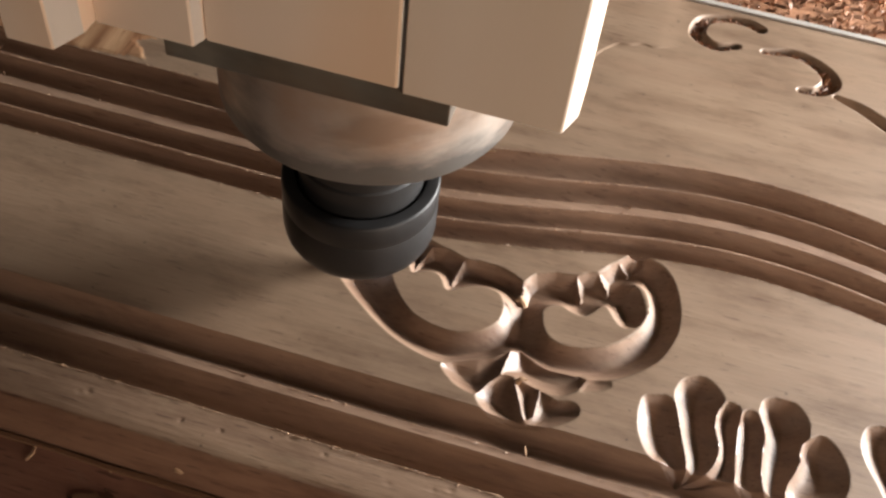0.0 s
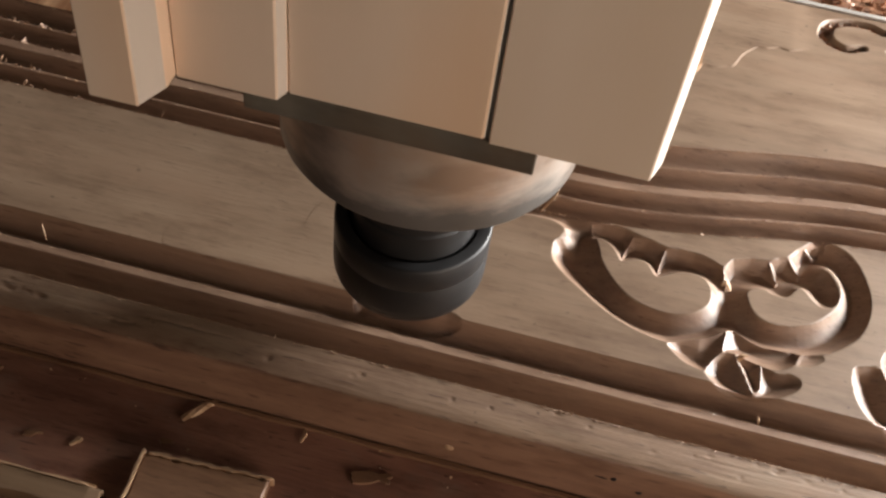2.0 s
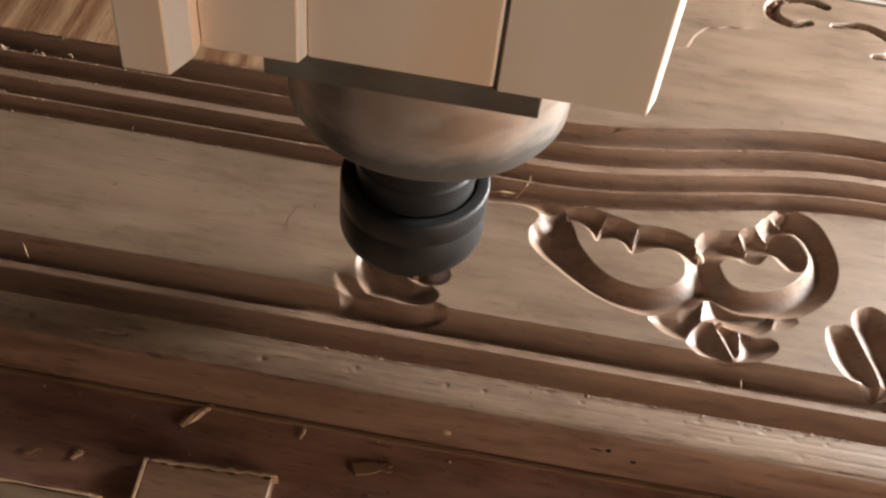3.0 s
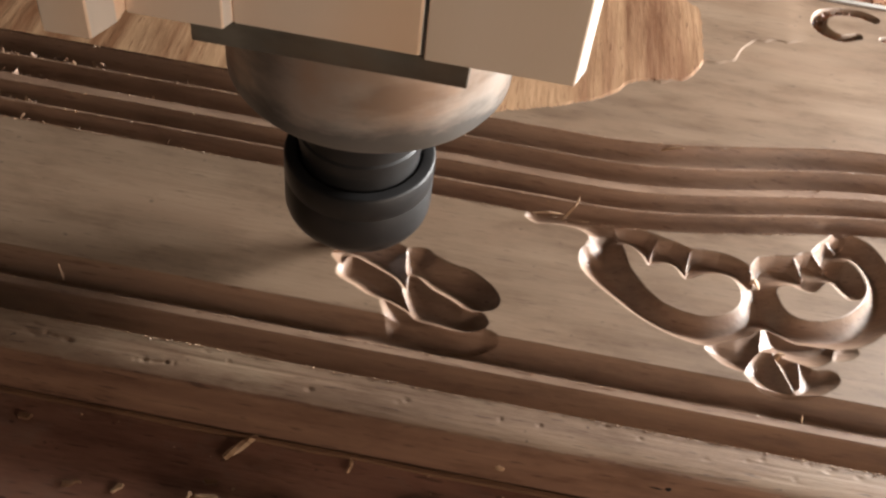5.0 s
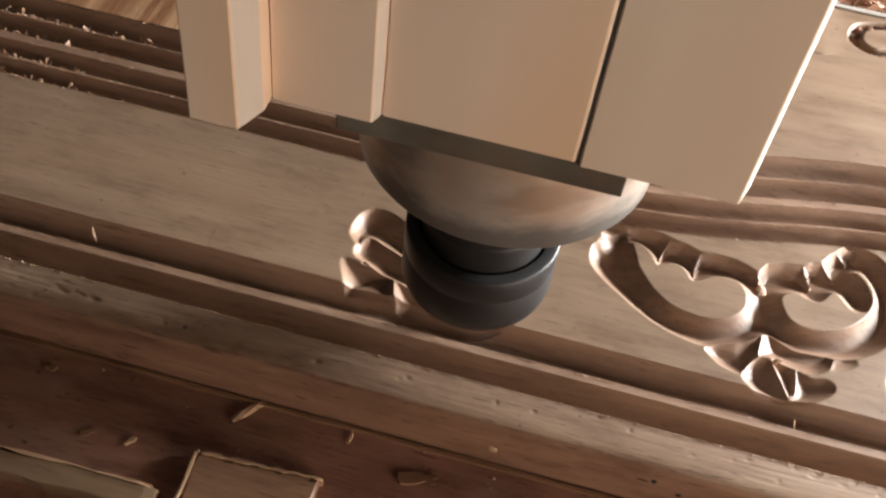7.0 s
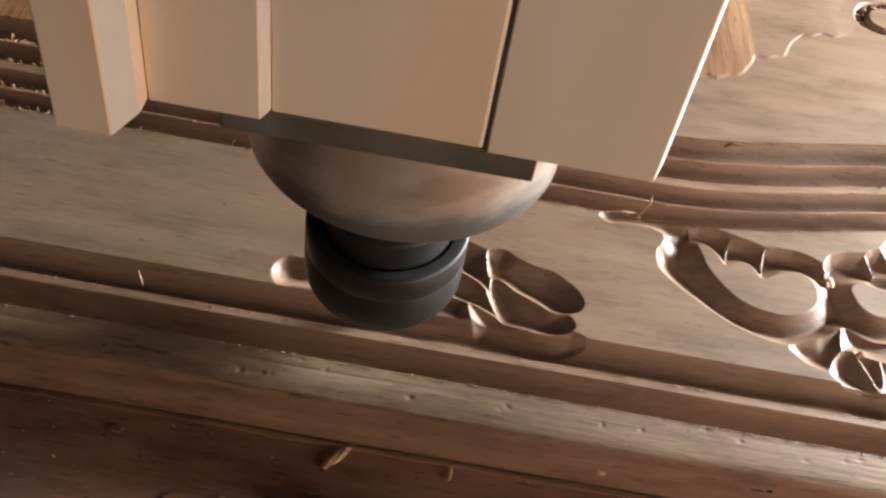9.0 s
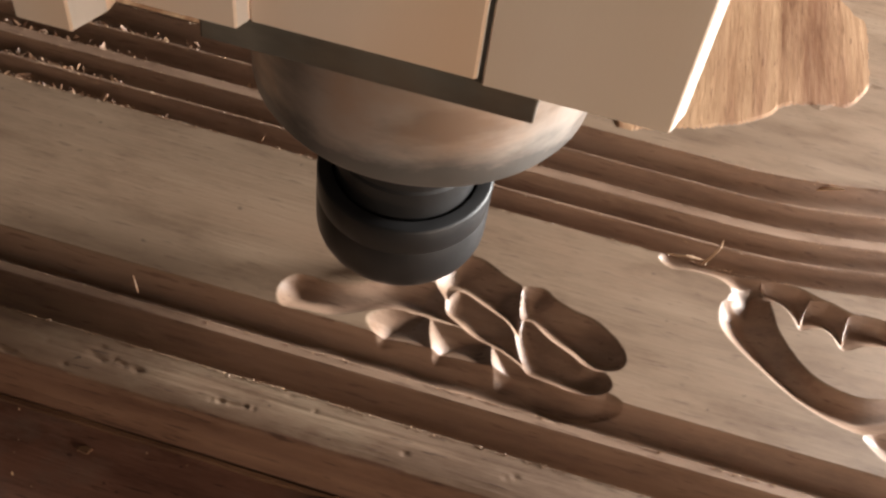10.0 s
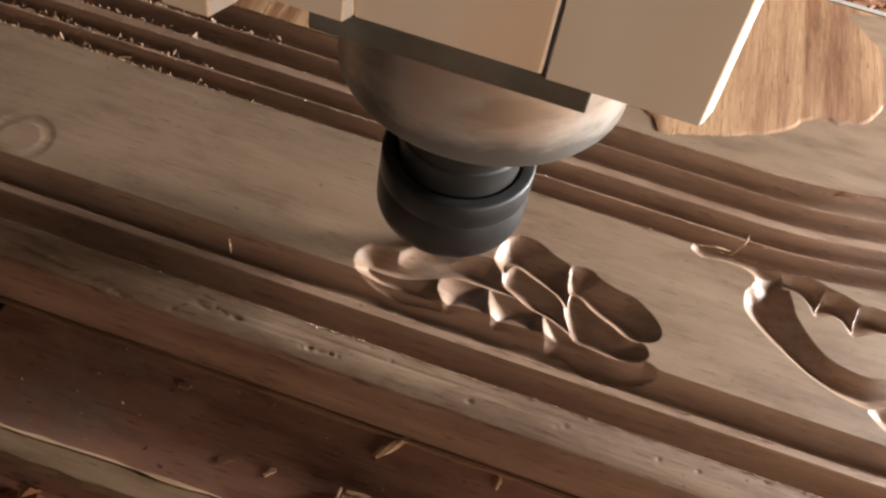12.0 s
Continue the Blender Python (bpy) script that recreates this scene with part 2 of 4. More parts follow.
def line_distance(x, y, line, closed=False):
    """Distance to a line of places, and how far along it the nearest place lies (0 to 1)."""
    p = np.array(line, float)
    ends = np.roll(p, -1, 0) if closed else p[1:]
    best, along = np.full(x.shape, 1e9), np.zeros(x.shape)
    for i, (a, b) in enumerate(zip(p, ends)):
        d = b - a
        t = np.clip(((x - a[0]) * d[0] + (y - a[1]) * d[1]) / (d @ d + 1e-9), 0, 1)
        off = np.hypot(x - a[0] - t * d[0], y - a[1] - t * d[1])
        along = np.where(off < best, (i + t) / len(ends), along)
        best = np.minimum(best, off)
    return best, along


def within(x, y, corners):
    inside = np.zeros(x.shape, bool)
    for a, b in zip(corners, np.roll(corners, -1, 0)):
        d = b - a
        cross = (a[1] > y) != (b[1] > y)
        inside ^= cross & (x < a[0] + (y - a[1]) / (d[1] if abs(d[1]) > 1e-9 else 1e-9) * d[0])
    return inside


def smooth_ring(corners):
    return spline([corners[-1], *corners, corners[0], corners[1]], 3)[3:-3]


def facet_depth(x, y, cut):
    """A cut that falls from its outline to the line of its floor; also how far along the floor each place lies."""
    _, deep, hollow, outline, floor = cut
    ring = smooth_ring(outline)
    inside = within(x, y, ring)
    edge, _ = line_distance(x, y, ring, True)
    # neighbouring cuts bite a little into each other and leave a sharp ridge
    inside, edge = inside | (edge < 0.25), np.where(inside, edge, -edge) + 0.25
    low, along = line_distance(x, y, spline(floor, 4))
    edge = np.clip(edge, 0, None)
    s = edge / (edge + low + 1e-6)
    fall = deep * (1 - np.exp(-1.5 * (edge + low) / deep))
    return np.where(inside, -fall * (s + hollow * s * (1 - s)), 0), along


def groove_depth(x, y, points, deep):
    """A round groove along a line of (x, y, half width)."""
    line = spline(points)
    z = np.zeros(x.shape)
    for a, b in zip(line, line[1:]):
        d = b[:2] - a[:2]
        px, py = x - a[0], y - a[1]
        t = np.clip((px * d[0] + py * d[1]) / (d @ d + 1e-9), 0, 1)
        r = np.clip(np.hypot(px - t * d[0], py - t * d[1]) / (a[2] + t * (b[2] - a[2])), 0, 1)
        z = np.minimum(z, -deep * (1 - r * r) ** 0.7)
    return z


# Cuts: the seconds in which the cutter makes it (None: before the clip), depth, hollowness, outline and floor line, in millimetres.
CUTS = [
    # fan finger
    (None, 4.6, 0.5, [(39.2, 30.2), (38.6, 25.7), (39.1, 20.4), (41, 15.7), (43.6, 12.4), (46.7, 11.7), (48.9, 10.2), (51.4, 8.1), (53, 9.3), (53.5, 11.1), (53.1, 13.4), (52.4, 17), (50.9, 21.7), (49.6, 26.7), (48, 30.8), (45.3, 32.3), (42, 31.7)],
     [(43.7, 30.9), (43.5, 25.8), (44.7, 21.6), (47.4, 17.2), (49.9, 13.7), (51.2, 11.9), (52.1, 10.2)]),
    # fan finger
    (None, 5.2, 0.5, [(48.6, 38.6), (47.2, 34.6), (47.8, 31.3), (49.1, 26.5), (50.5, 21.6), (52, 16.8), (52.7, 12.8), (52.5, 10.4), (51.8, 8.8), (55.5, 10.3), (58.4, 12.2), (60, 15.7), (60.9, 19.8), (60.4, 24.1), (59.3, 27.3), (59.1, 30.9), (60.4, 35.6), (59.2, 38.2), (56.8, 40.5), (53.6, 41.7), (50.6, 40.4)],
     [(52.6, 39.6), (52.1, 35.9), (52.5, 31), (53.3, 26.6), (54.2, 21.5), (54.5, 17.2), (53.7, 12.6), (52.9, 10.7)]),
    # fan finger
    (None, 4.8, 0.5, [(61, 35.4), (59.1, 31.8), (58.7, 27.6), (59.9, 23.4), (60.3, 18.8), (59.3, 15.2), (57.3, 12.3), (55.2, 11), (51.8, 8.8), (56, 9), (61.7, 11), (65.5, 12.4), (65.4, 16.2), (65.4, 23.1), (65.3, 28.4), (65.4, 32.5), (64.4, 35.1), (62.5, 35.9)],
     [(62.6, 35.2), (61.7, 30.6), (62.7, 27.5), (64.1, 23.8), (64.2, 19.4), (62.8, 15.9), (59.5, 12.7), (54.3, 10.6)]),
    # fan finger
    (None, 4.8, 0.5, [(65.3, 32.8), (64.9, 27.4), (64.8, 21.2), (65.2, 13.1), (66.8, 11.2), (72.1, 8.7), (75.7, 9.6), (73.2, 12.3), (72.1, 17.6), (72.2, 23.6), (72.4, 29), (71.2, 33.2), (69.3, 34.9), (67, 35.1)],
     [(67.7, 34.1), (66.7, 29.2), (66.5, 23.7), (67.2, 16.1), (69.3, 12.4), (73.8, 10.8)]),
    # fan finger
    (None, 5.2, 0.5, [(70.8, 39.2), (70.2, 35.6), (71.1, 32.9), (72, 28.9), (71.6, 23.4), (71.7, 17.5), (72.9, 12.2), (75.4, 9.5), (79.1, 10.3), (78.4, 12.2), (79.2, 16.2), (80.8, 20.4), (82, 24.3), (81.8, 28.3), (83.3, 31.8), (83.3, 35.5), (82, 38.7), (78.8, 41.4), (75, 41.7), (72.7, 41)],
     [(75.2, 42.4), (75, 37.7), (75.6, 33.3), (75.2, 26.9), (74.9, 19.8), (75.9, 13.3), (77.7, 11.6)]),
    # fan finger
    (None, 5.2, 0.5, [(84.8, 32.3), (82.2, 29.7), (81.2, 26.3), (81.6, 24.2), (80.3, 20.3), (78.4, 16.3), (78.1, 11.9), (78.9, 10.2), (86.2, 11), (90.8, 13.1), (93, 17.1), (94, 21.5), (93.5, 25.3), (92, 28.9), (89.7, 31.7), (86.8, 33.4)],
     [(86.1, 32.7), (84.7, 29.2), (84.5, 26.5), (83.2, 22.5), (80.9, 18), (80.1, 13.9), (80.6, 11.9)]),
    # fan finger
    (None, 4.8, 0.5, [(99.6, 40.7), (97.8, 37.7), (97.4, 33.1), (99, 28.3), (101.6, 23.6), (104.3, 19.1), (109.5, 20.9), (108.6, 27.3), (107.8, 33.1), (106.8, 39.3), (103.8, 41.9)],
     [(104, 41.9), (103.2, 37.9), (104.4, 33), (106.5, 28.5), (108.2, 23.2)]),
    # curl hollow
    (None, 4.4, 0.5, [(31, 67.2), (33.4, 64.4), (35.1, 59.2), (34.7, 54.8), (31.6, 52.1), (28.9, 52.5), (26.5, 54.9), (24.2, 57.9), (22.7, 60.1), (23.9, 63.4), (27.5, 66.6)],
     [(26.2, 65.6), (28.1, 62.2), (30.8, 58.5), (33.8, 56.9)]),
    # lower leaf
    (None, 3.8, 0.3, [(-15.4, 23.4), (-12.5, 19), (-8.3, 16.7), (-3.6, 16.4), (-0.9, 21.5), (0.9, 24.5), (1.4, 29.3), (2.6, 36.2), (-1.3, 32.2), (-7.4, 29)],
     [(-12.5, 24.4), (-9.3, 22), (-5.4, 20.6), (-1.6, 22.8)]),
    # lower leaf
    (None, 4.6, 0.3, [(2.4, 36.6), (1.2, 30.4), (0.1, 24.3), (4.5, 24.7), (10.6, 22.2), (17.3, 22.8), (21.9, 26.7), (23.6, 31.1), (23.2, 34.9), (19.8, 33.8), (13.7, 33.8), (8.5, 35.4)],
     [(3.8, 36.1), (6.3, 30), (10.1, 30), (14.5, 30.9), (19.2, 31.4), (21.7, 32.1)]),
    # bowl
    (None, 4.4, 0.5, [(-4.2, 16.1), (-2.7, 21.1), (0.9, 24.9), (4, 25.4), (6, 22.5), (7.7, 18.6), (9.2, 14.7), (11.1, 11.4), (4.9, 11), (-0.5, 11.9)],
     [(0.3, 22.5), (0.9, 18.3), (3.7, 15.5), (8.2, 12.7)]),
    # bowl
    (None, 4.6, 0.4, [(4.2, 25), (8.6, 24.6), (12.2, 23.8), (12.1, 18.7), (12.4, 14.2), (9.7, 12.3), (8.1, 16.1), (5.7, 21.2)],
     [(7.4, 24.7), (9.2, 20.5), (10.5, 16.3)]),
    # bowl
    (None, 3.4, 0.4, [(11.7, 23.9), (15.5, 21.1), (20.6, 22), (23.2, 20.2), (22.1, 16.8), (16.6, 12.5), (10.6, 11.2), (8.2, 12.1), (11, 14.7), (11.9, 19.1)],
     [(14.2, 23.5), (14.8, 20), (13.2, 15.1), (10.5, 12.4)]),
    # dish
    (None, 0.9, 0.6, [(22.6, 30.9), (25.7, 32.9), (29.1, 32.3), (30.1, 30.3), (26.9, 27.4), (22.2, 26.1)],
     [(23.4, 29.3), (25.7, 30.3)]),
    # tail
    ((0.5, 0.9), 3.2, 0.5, [(-72.1, 62), (-70.5, 64.5), (-66.4, 64.7), (-59.7, 65.3), (-52.1, 65.2), (-43.5, 64.3), (-42.5, 60.2), (-46.4, 53.7), (-50.1, 52.3), (-52.1, 54.4), (-51.1, 58), (-55.4, 60.7), (-62.1, 60.8), (-68.3, 59.6)],
     [(-42.5, 63.3), (-46.6, 62.2), (-52.5, 65), (-59.2, 65.1), (-67.1, 64.6)]),
    # leaf
    ((1.5, 1.9), 4.2, 0.15, [(-110, 18.6), (-102.8, 17.3), (-96.4, 15.1), (-91.9, 13.1), (-85.1, 12), (-79.2, 13.8), (-74.8, 12), (-74.9, 10.2), (-81.2, 6.8), (-89.3, 2.5), (-94.4, 3.4), (-99.6, 7.7), (-105.4, 8.1), (-107.5, 11.6)],
     [(-105, 10.5), (-102.9, 12.1), (-98.5, 12.7), (-91.6, 11.5), (-86.1, 10.7), (-79, 11.3)]),
    # leaf
    ((2.05, 2.6), 5, 0.4, [(-104.1, 29.5), (-101.3, 29.3), (-96.3, 26.5), (-89.9, 22.6), (-85.9, 20.4), (-82.1, 20), (-79.5, 18.3), (-78.6, 15.9), (-80.1, 13.5), (-82.8, 12.1), (-86.3, 11.7), (-90.1, 11.8), (-94, 12.1), (-98, 12.1), (-101, 13.5), (-103.3, 18.9), (-104.7, 24.4)],
     [(-81.9, 15.2), (-85.6, 13.6), (-90.2, 14.5), (-94.7, 15), (-98.5, 16.4), (-102.6, 20.3), (-104.4, 24.3)]),
    # leaf
    ((3.0, 3.6), 5.2, 0.4, [(-106.1, 38.4), (-103.6, 39.9), (-100.4, 40), (-97, 37.8), (-91.2, 35.7), (-86.4, 34.9), (-82.3, 32.6), (-78.8, 29.7), (-76.6, 26.5), (-76.4, 23.5), (-78.4, 21.1), (-82.1, 19.8), (-85.9, 20.2), (-89.9, 22.4), (-96.3, 25.3), (-101.2, 28.9), (-104.6, 28.8), (-105.7, 33.2)],
     [(-82.2, 23.9), (-85.4, 25.5), (-89.1, 27.3), (-94.8, 29.1), (-100.4, 31.5), (-103, 33.5), (-102.1, 40.5)]),
    # leaf
    ((3.7, 4.2), 3.8, 0.4, [(-124.4, 24.4), (-124.1, 31), (-121.1, 34.1), (-115.7, 31.9), (-108.2, 27.7), (-105.4, 24.2), (-102.4, 20.1), (-96.6, 13.6), (-100.9, 14.4), (-107.4, 17.5), (-113.7, 18.9), (-118.7, 21.5)],
     [(-99.5, 16.1), (-106.1, 20), (-114.1, 22.1), (-120.2, 25.1), (-123, 26.7)]),
    # leaf
    ((4.85, 5.15), 5, 0.35, [(-128.3, 33), (-127.2, 40.6), (-123.5, 44.2), (-117.8, 44.1), (-111.7, 40.9), (-105.9, 38.4), (-105.1, 32.4), (-103.5, 27.3), (-102.3, 20.7), (-105.3, 24.6), (-108.1, 26.9), (-115.6, 30.1), (-121, 32.4), (-122.8, 30.9), (-122.6, 26.5), (-125.6, 29.2)],
     [(-103.6, 25.8), (-104.6, 30), (-109.3, 32.3), (-116, 34.3), (-122, 36.1), (-123.2, 39.4), (-122.6, 45.5)]),
    # leaf
    ((5.7, 6.4), 3.6, 0.05, [(-127.4, 21.7), (-120.7, 21), (-112.6, 19.6), (-110, 18.6), (-108.2, 12.3), (-105.8, 9), (-113.7, 9.8), (-120.7, 10.1), (-122.6, 9.9), (-124.4, 13.7)],
     [(-122, 11.7), (-120.4, 14.1), (-117, 17.2), (-111.6, 19.3)]),
    # leaf
    ((7.05, 7.5), 4.2, 0.5, [(-166.3, 16.2), (-166, 19.9), (-163.7, 22.7), (-160.8, 23.4), (-154.6, 23.4), (-148.8, 25.1), (-143.3, 28), (-139.1, 30.5), (-131.6, 32), (-127.5, 31.8), (-124.7, 28.4), (-122.3, 25.6), (-117.6, 21.6), (-123.3, 21.1), (-129.4, 21), (-135.6, 21.2), (-140.6, 19.5), (-145.3, 16.8), (-150.7, 14.1), (-156.6, 13.4), (-161, 12.8), (-164.1, 13)],
     [(-119.9, 24.8), (-130.1, 25.2), (-139.2, 23.9), (-144.7, 20.9), (-150.2, 18.3), (-156.2, 17.4), (-160.5, 18.5), (-162, 21.8)]),
    # leaf
    ((8.4, 8.9), 3.6, 0.05, [(-142.2, 16.4), (-138, 21.2), (-131.7, 22.3), (-127.4, 22.2), (-125.2, 15.5), (-122.9, 11.1), (-127.9, 11.1), (-134.4, 10.5), (-136.5, 10.2), (-138.8, 12.2)],
     [(-136.6, 11.9), (-134.8, 15.5), (-132, 20.1), (-128.2, 22.4)]),
    # leaf
    ((11.1, 11.55), 5.2, 0.35, [(-165.1, 13.8), (-165.1, 18.4), (-162, 20.7), (-158.6, 18.4), (-153.8, 19.5), (-147.8, 19.8), (-142.5, 19.7), (-139.9, 14.8), (-137.4, 11.6), (-136, 10.3), (-142.6, 9.9), (-148.3, 9.1), (-153.7, 9.7), (-159.4, 10.7), (-163.4, 12.1)],
     [(-160.5, 18.1), (-157.7, 14.3), (-153.8, 12.3), (-147.4, 11.5), (-140.5, 11.3)]),
    # leaf
    ((11.5, 11.95), 4.8, 0.05, [(-159.9, 15.6), (-155.8, 22), (-150.2, 28.9), (-141.9, 33.3), (-135.4, 30.1), (-132.4, 24.5), (-138.2, 21.8), (-143.9, 18), (-152.1, 14), (-156.4, 14.1)],
     [(-158.6, 17.7), (-155.2, 21.3), (-149.7, 28.6), (-141.7, 34.5)]),
]
# Scallops round the heart: depth, hollowness, outline from its near end round the top, floor line; the last number counts the outline's free places.
SCALLOPS = [
    (4.6, 0.5, [(-42.3, 60.2), (-43.5, 63.7), (-39.8, 64.9), (-32.3, 64.6), (-29, 63), (-31.7, 53.1), (-35.2, 56.4), (-38.1, 59.1)],
     [(-41.5, 62.5), (-38.6, 61.2), (-35, 58.9), (-31.8, 55.4)], 6),
    (4.6, 0.15, [(-32.2, 53.5), (-29.9, 62.5), (-24.7, 62.7), (-18.5, 60.5), (-20.2, 51.2), (-23.8, 53.9), (-27.5, 54.8)],
     [(-24.9, 62.1), (-27.9, 59), (-30.5, 55.8), (-25.6, 56.2), (-20.1, 53.1)], 5),
    (5, 0.15, [(-20.7, 51.1), (-19.3, 60.3), (-15.4, 61.3), (-9.8, 61.3), (-3.4, 59.5), (-0.1, 57.7), (0.3, 53.3), (-2.7, 54.8), (-7.2, 56.3), (-14.6, 54.8)],
     [(-13.1, 61.2), (-16.2, 57.8), (-19.3, 53.9), (-14.4, 56.6), (-7, 57.8), (0, 55.4)], 7),
    (5, 0.15, [(1, 52.2), (-0.9, 57.5), (2.2, 62.4), (7.8, 64.8), (14.2, 66), (17, 59.3), (14, 57.7), (9.4, 57.2), (4.7, 54.5)],
     [(7, 64.2), (4.9, 59.8), (2.2, 54.7), (9.7, 58.7), (16.9, 60.9)], 6),
    (4.4, 0.15, [(16.6, 58.7), (13.7, 65.6), (16.8, 68.2), (20.2, 69.3), (24, 64.3), (20, 61.7)],
     [(19.5, 68.8), (18.6, 64.9), (17.1, 60.6), (23.9, 65.2)], 5),
    (4.2, 0.15, [(23.8, 63.7), (19.4, 69.1), (22.3, 73.3), (25.2, 76.2), (29.1, 74), (26.9, 67.5)],
     [(26.5, 74.4), (26.5, 69.4), (24.6, 65.5)], 5),
    (3.6, 0.15, [(28.2, 72.7), (24.6, 75.5), (27.7, 79.5), (30.8, 80.5), (32.6, 78.2), (31.2, 76.6)],
     [(31.9, 79.3), (30.5, 76.6), (29, 74.3)], 5),
]
GROOVES = [
    ([(50, 196.6, 1.6), (42, 193.6, 2.4), (35, 198.6, 3.0), (36.4, 208, 2.6), (44, 212.6, 2.2), (52, 213.4, 2.4), (58, 211, 2.4)], 4.0),
    ([(60.5, 197.4, 1.5), (71, 200.4, 2.2), (80.6, 196.4, 2.8), (85.6, 188.6, 3.4), (81.6, 181.6, 2.6), (75, 179.6, 1.6)], 4.0),
    ([(87.5, 180.4, 1.2), (97, 176.6, 2.6), (112, 166, 3.0)], 3.0),
    ([(-275.6 + 8.2 * math.cos(a), 20 + 8.2 * math.sin(a), 2.0) for a in np.linspace(0, 2 * math.pi, 17)], 0.15),
]

HEART = [(-54.1, 48.9), (-53.4, 52.6), (-50.7, 55.9), (-51.5, 59.1), (-46.3, 63.9), (-39.8, 64.9), (-32.3, 64.6), (-19.1, 60.9), (-9.8, 61.3), (-3.4, 59.5), (-0.1, 57.2), (2.2, 62.4), (13.5, 66.1), (20.2, 69.3), (25.2, 76.2), (29.5, 80.5), (33.3, 80), (38.2, 78), (42.4, 72.5), (45, 64), (45.6, 56.6), (43.9, 49), (40.9, 42.3), (35.5, 36.5), (30, 32.5), (22.9, 30), (12.5, 29), (7.4, 31), (1.8, 32.7), (-2.1, 29.1), (-8.2, 25.9), (-15, 22.8), (-23.6, 24), (-32.4, 27.4), (-41.4, 33.5), (-49, 39.4), (-53, 44.1)]
PILLOWS = [
    [(-40.8, 57.2), (-37.5, 57), (-34.3, 53.6), (-32.4, 50.3), (-29.5, 51.7), (-25.9, 52.6), (-23.3, 50.7), (-20.7, 47.3), (-15.3, 50.8), (-9.9, 52.1), (-6.2, 51.2), (-4.1, 47.5), (-4, 42.6), (-6.4, 38.5), (-9.9, 35.8), (-15.1, 34.1), (-20.4, 34.1), (-27.5, 36), (-33, 40.7), (-37.9, 47.7), (-39.6, 52.9)],
    [(7.3, 50.4), (11.6, 52.9), (15.1, 51.7), (19.1, 51.7), (22.7, 56.5), (24.5, 56.9), (26.7, 53.9), (29, 51.5), (31.7, 51.4), (34.4, 53.5), (35.6, 58.5), (33.7, 64.2), (31, 67.2), (32.1, 68.2), (34.8, 65.5), (36.4, 59.5), (35.1, 53.5), (31.4, 48), (26.5, 43.3), (20.1, 40.4), (14.4, 39.6), (10.5, 41), (8, 44.7)],
]
HEART_FLOORS = [
    [(-51, 50.6), (-48, 47.5), (-41.2, 42.1), (-34.5, 36), (-27.2, 31.7), (-21, 28.5), (-14, 28.3), (-7, 30.8), (-2.6, 33.7), (0.9, 38.2), (2.1, 44.4), (1.2, 51.6), (-1.3, 55.5), (-5, 57.7), (-8.7, 57.9), (-14.3, 56.5), (-19.8, 52.7), (-22.4, 55.6), (-25.4, 57.2), (-29.5, 56.5), (-31.7, 55.5), (-33.9, 58.9), (-36.9, 62.1), (-40.7, 63.3), (-45.4, 62.5), (-48.6, 55.1)],
    [(1.6, 39.1), (1.8, 47.6), (2.9, 52.8), (5.4, 55.6), (10.6, 58.4), (14.3, 58.5), (17, 57.4), (20.1, 58.6), (24.5, 64.2)],
    [(2.4, 44.5), (4.1, 40.6), (8.1, 37), (12.5, 35.5), (19.5, 35.9), (24, 36.7), (30.5, 40.7), (35.7, 47.4), (38.8, 54.1), (39.9, 61.9), (38.9, 70.7), (36.1, 76.7), (32.5, 79.4), (29.6, 75.2), (25.2, 65.9)],
]


def outline_distance(x, y, corners):
    """Distance to a smooth closed outline, negative inside."""
    c = np.array(spline([corners[-1], *corners, corners[0], corners[1]], 3))[3:-3]
    dist, inside = np.full(x.shape, 1e9), np.zeros(x.shape, bool)
    for a, b in zip(c, np.roll(c, -1, 0)):
        d = b - a
        t = np.clip(((x - a[0]) * d[0] + (y - a[1]) * d[1]) / (d @ d + 1e-9), 0, 1)
        dist = np.minimum(dist, np.hypot(x - a[0] - t * d[0], y - a[1] - t * d[1]))
        cross = (a[1] > y) != (b[1] > y)
        inside ^= cross & (x < a[0] + (y - a[1]) / (d[1] if abs(d[1]) > 1e-9 else 1e-9) * d[0])
    return np.where(inside, -dist, dist)


def heart_depth(x, y):
    out = -outline_distance(x, y, HEART)
    rise = np.minimum(*[outline_distance(x, y, p) for p in PILLOWS])
    edge = np.minimum(out, np.clip(rise, 0, None))
    low = np.minimum.reduce([line_distance(x, y, spline(f, 3))[0] for f in HEART_FLOORS])
    s = edge / (edge + low + 1e-6)
    fall = 5.6 * (1 - np.exp(-1.5 * (edge + low) / 5.6))
    base = np.where((out > 0) & (rise > 0), -fall * (s + 0.45 * s * (1 - s)), 0)
    rise = np.clip(rise, 0, None)
    k = rise / (rise + low + 1e-6)
    side = -5.6 * (1 - np.exp(-1.5 * (rise + low) / 5.6)) * (k + 0.45 * k * (1 - k))
    for deep, hollow, outline, floor, free in SCALLOPS:
        ring = np.array(outline, float)
        inside = within(x, y, ring)
        e, _ = line_distance(x, y, ring[:free])
        f, _ = line_distance(x, y, floor)
        t = e / (e + f + 1e-6)
        facet = -deep * (1 - np.exp(-1.5 * (e + f) / deep)) * (t + hollow * t * (1 - t))
        base = np.where(inside, np.maximum(side, facet + 0.65 * base), base)
    return base


def box_of(x, y, places, margin=1.0):
    p = np.array([q[:2] for q in places])
    return (x > p[:, 0].min() - margin) & (x < p[:, 0].max() + margin) & (y > p[:, 1].min() - margin) & (y < p[:, 1].max() + margin)


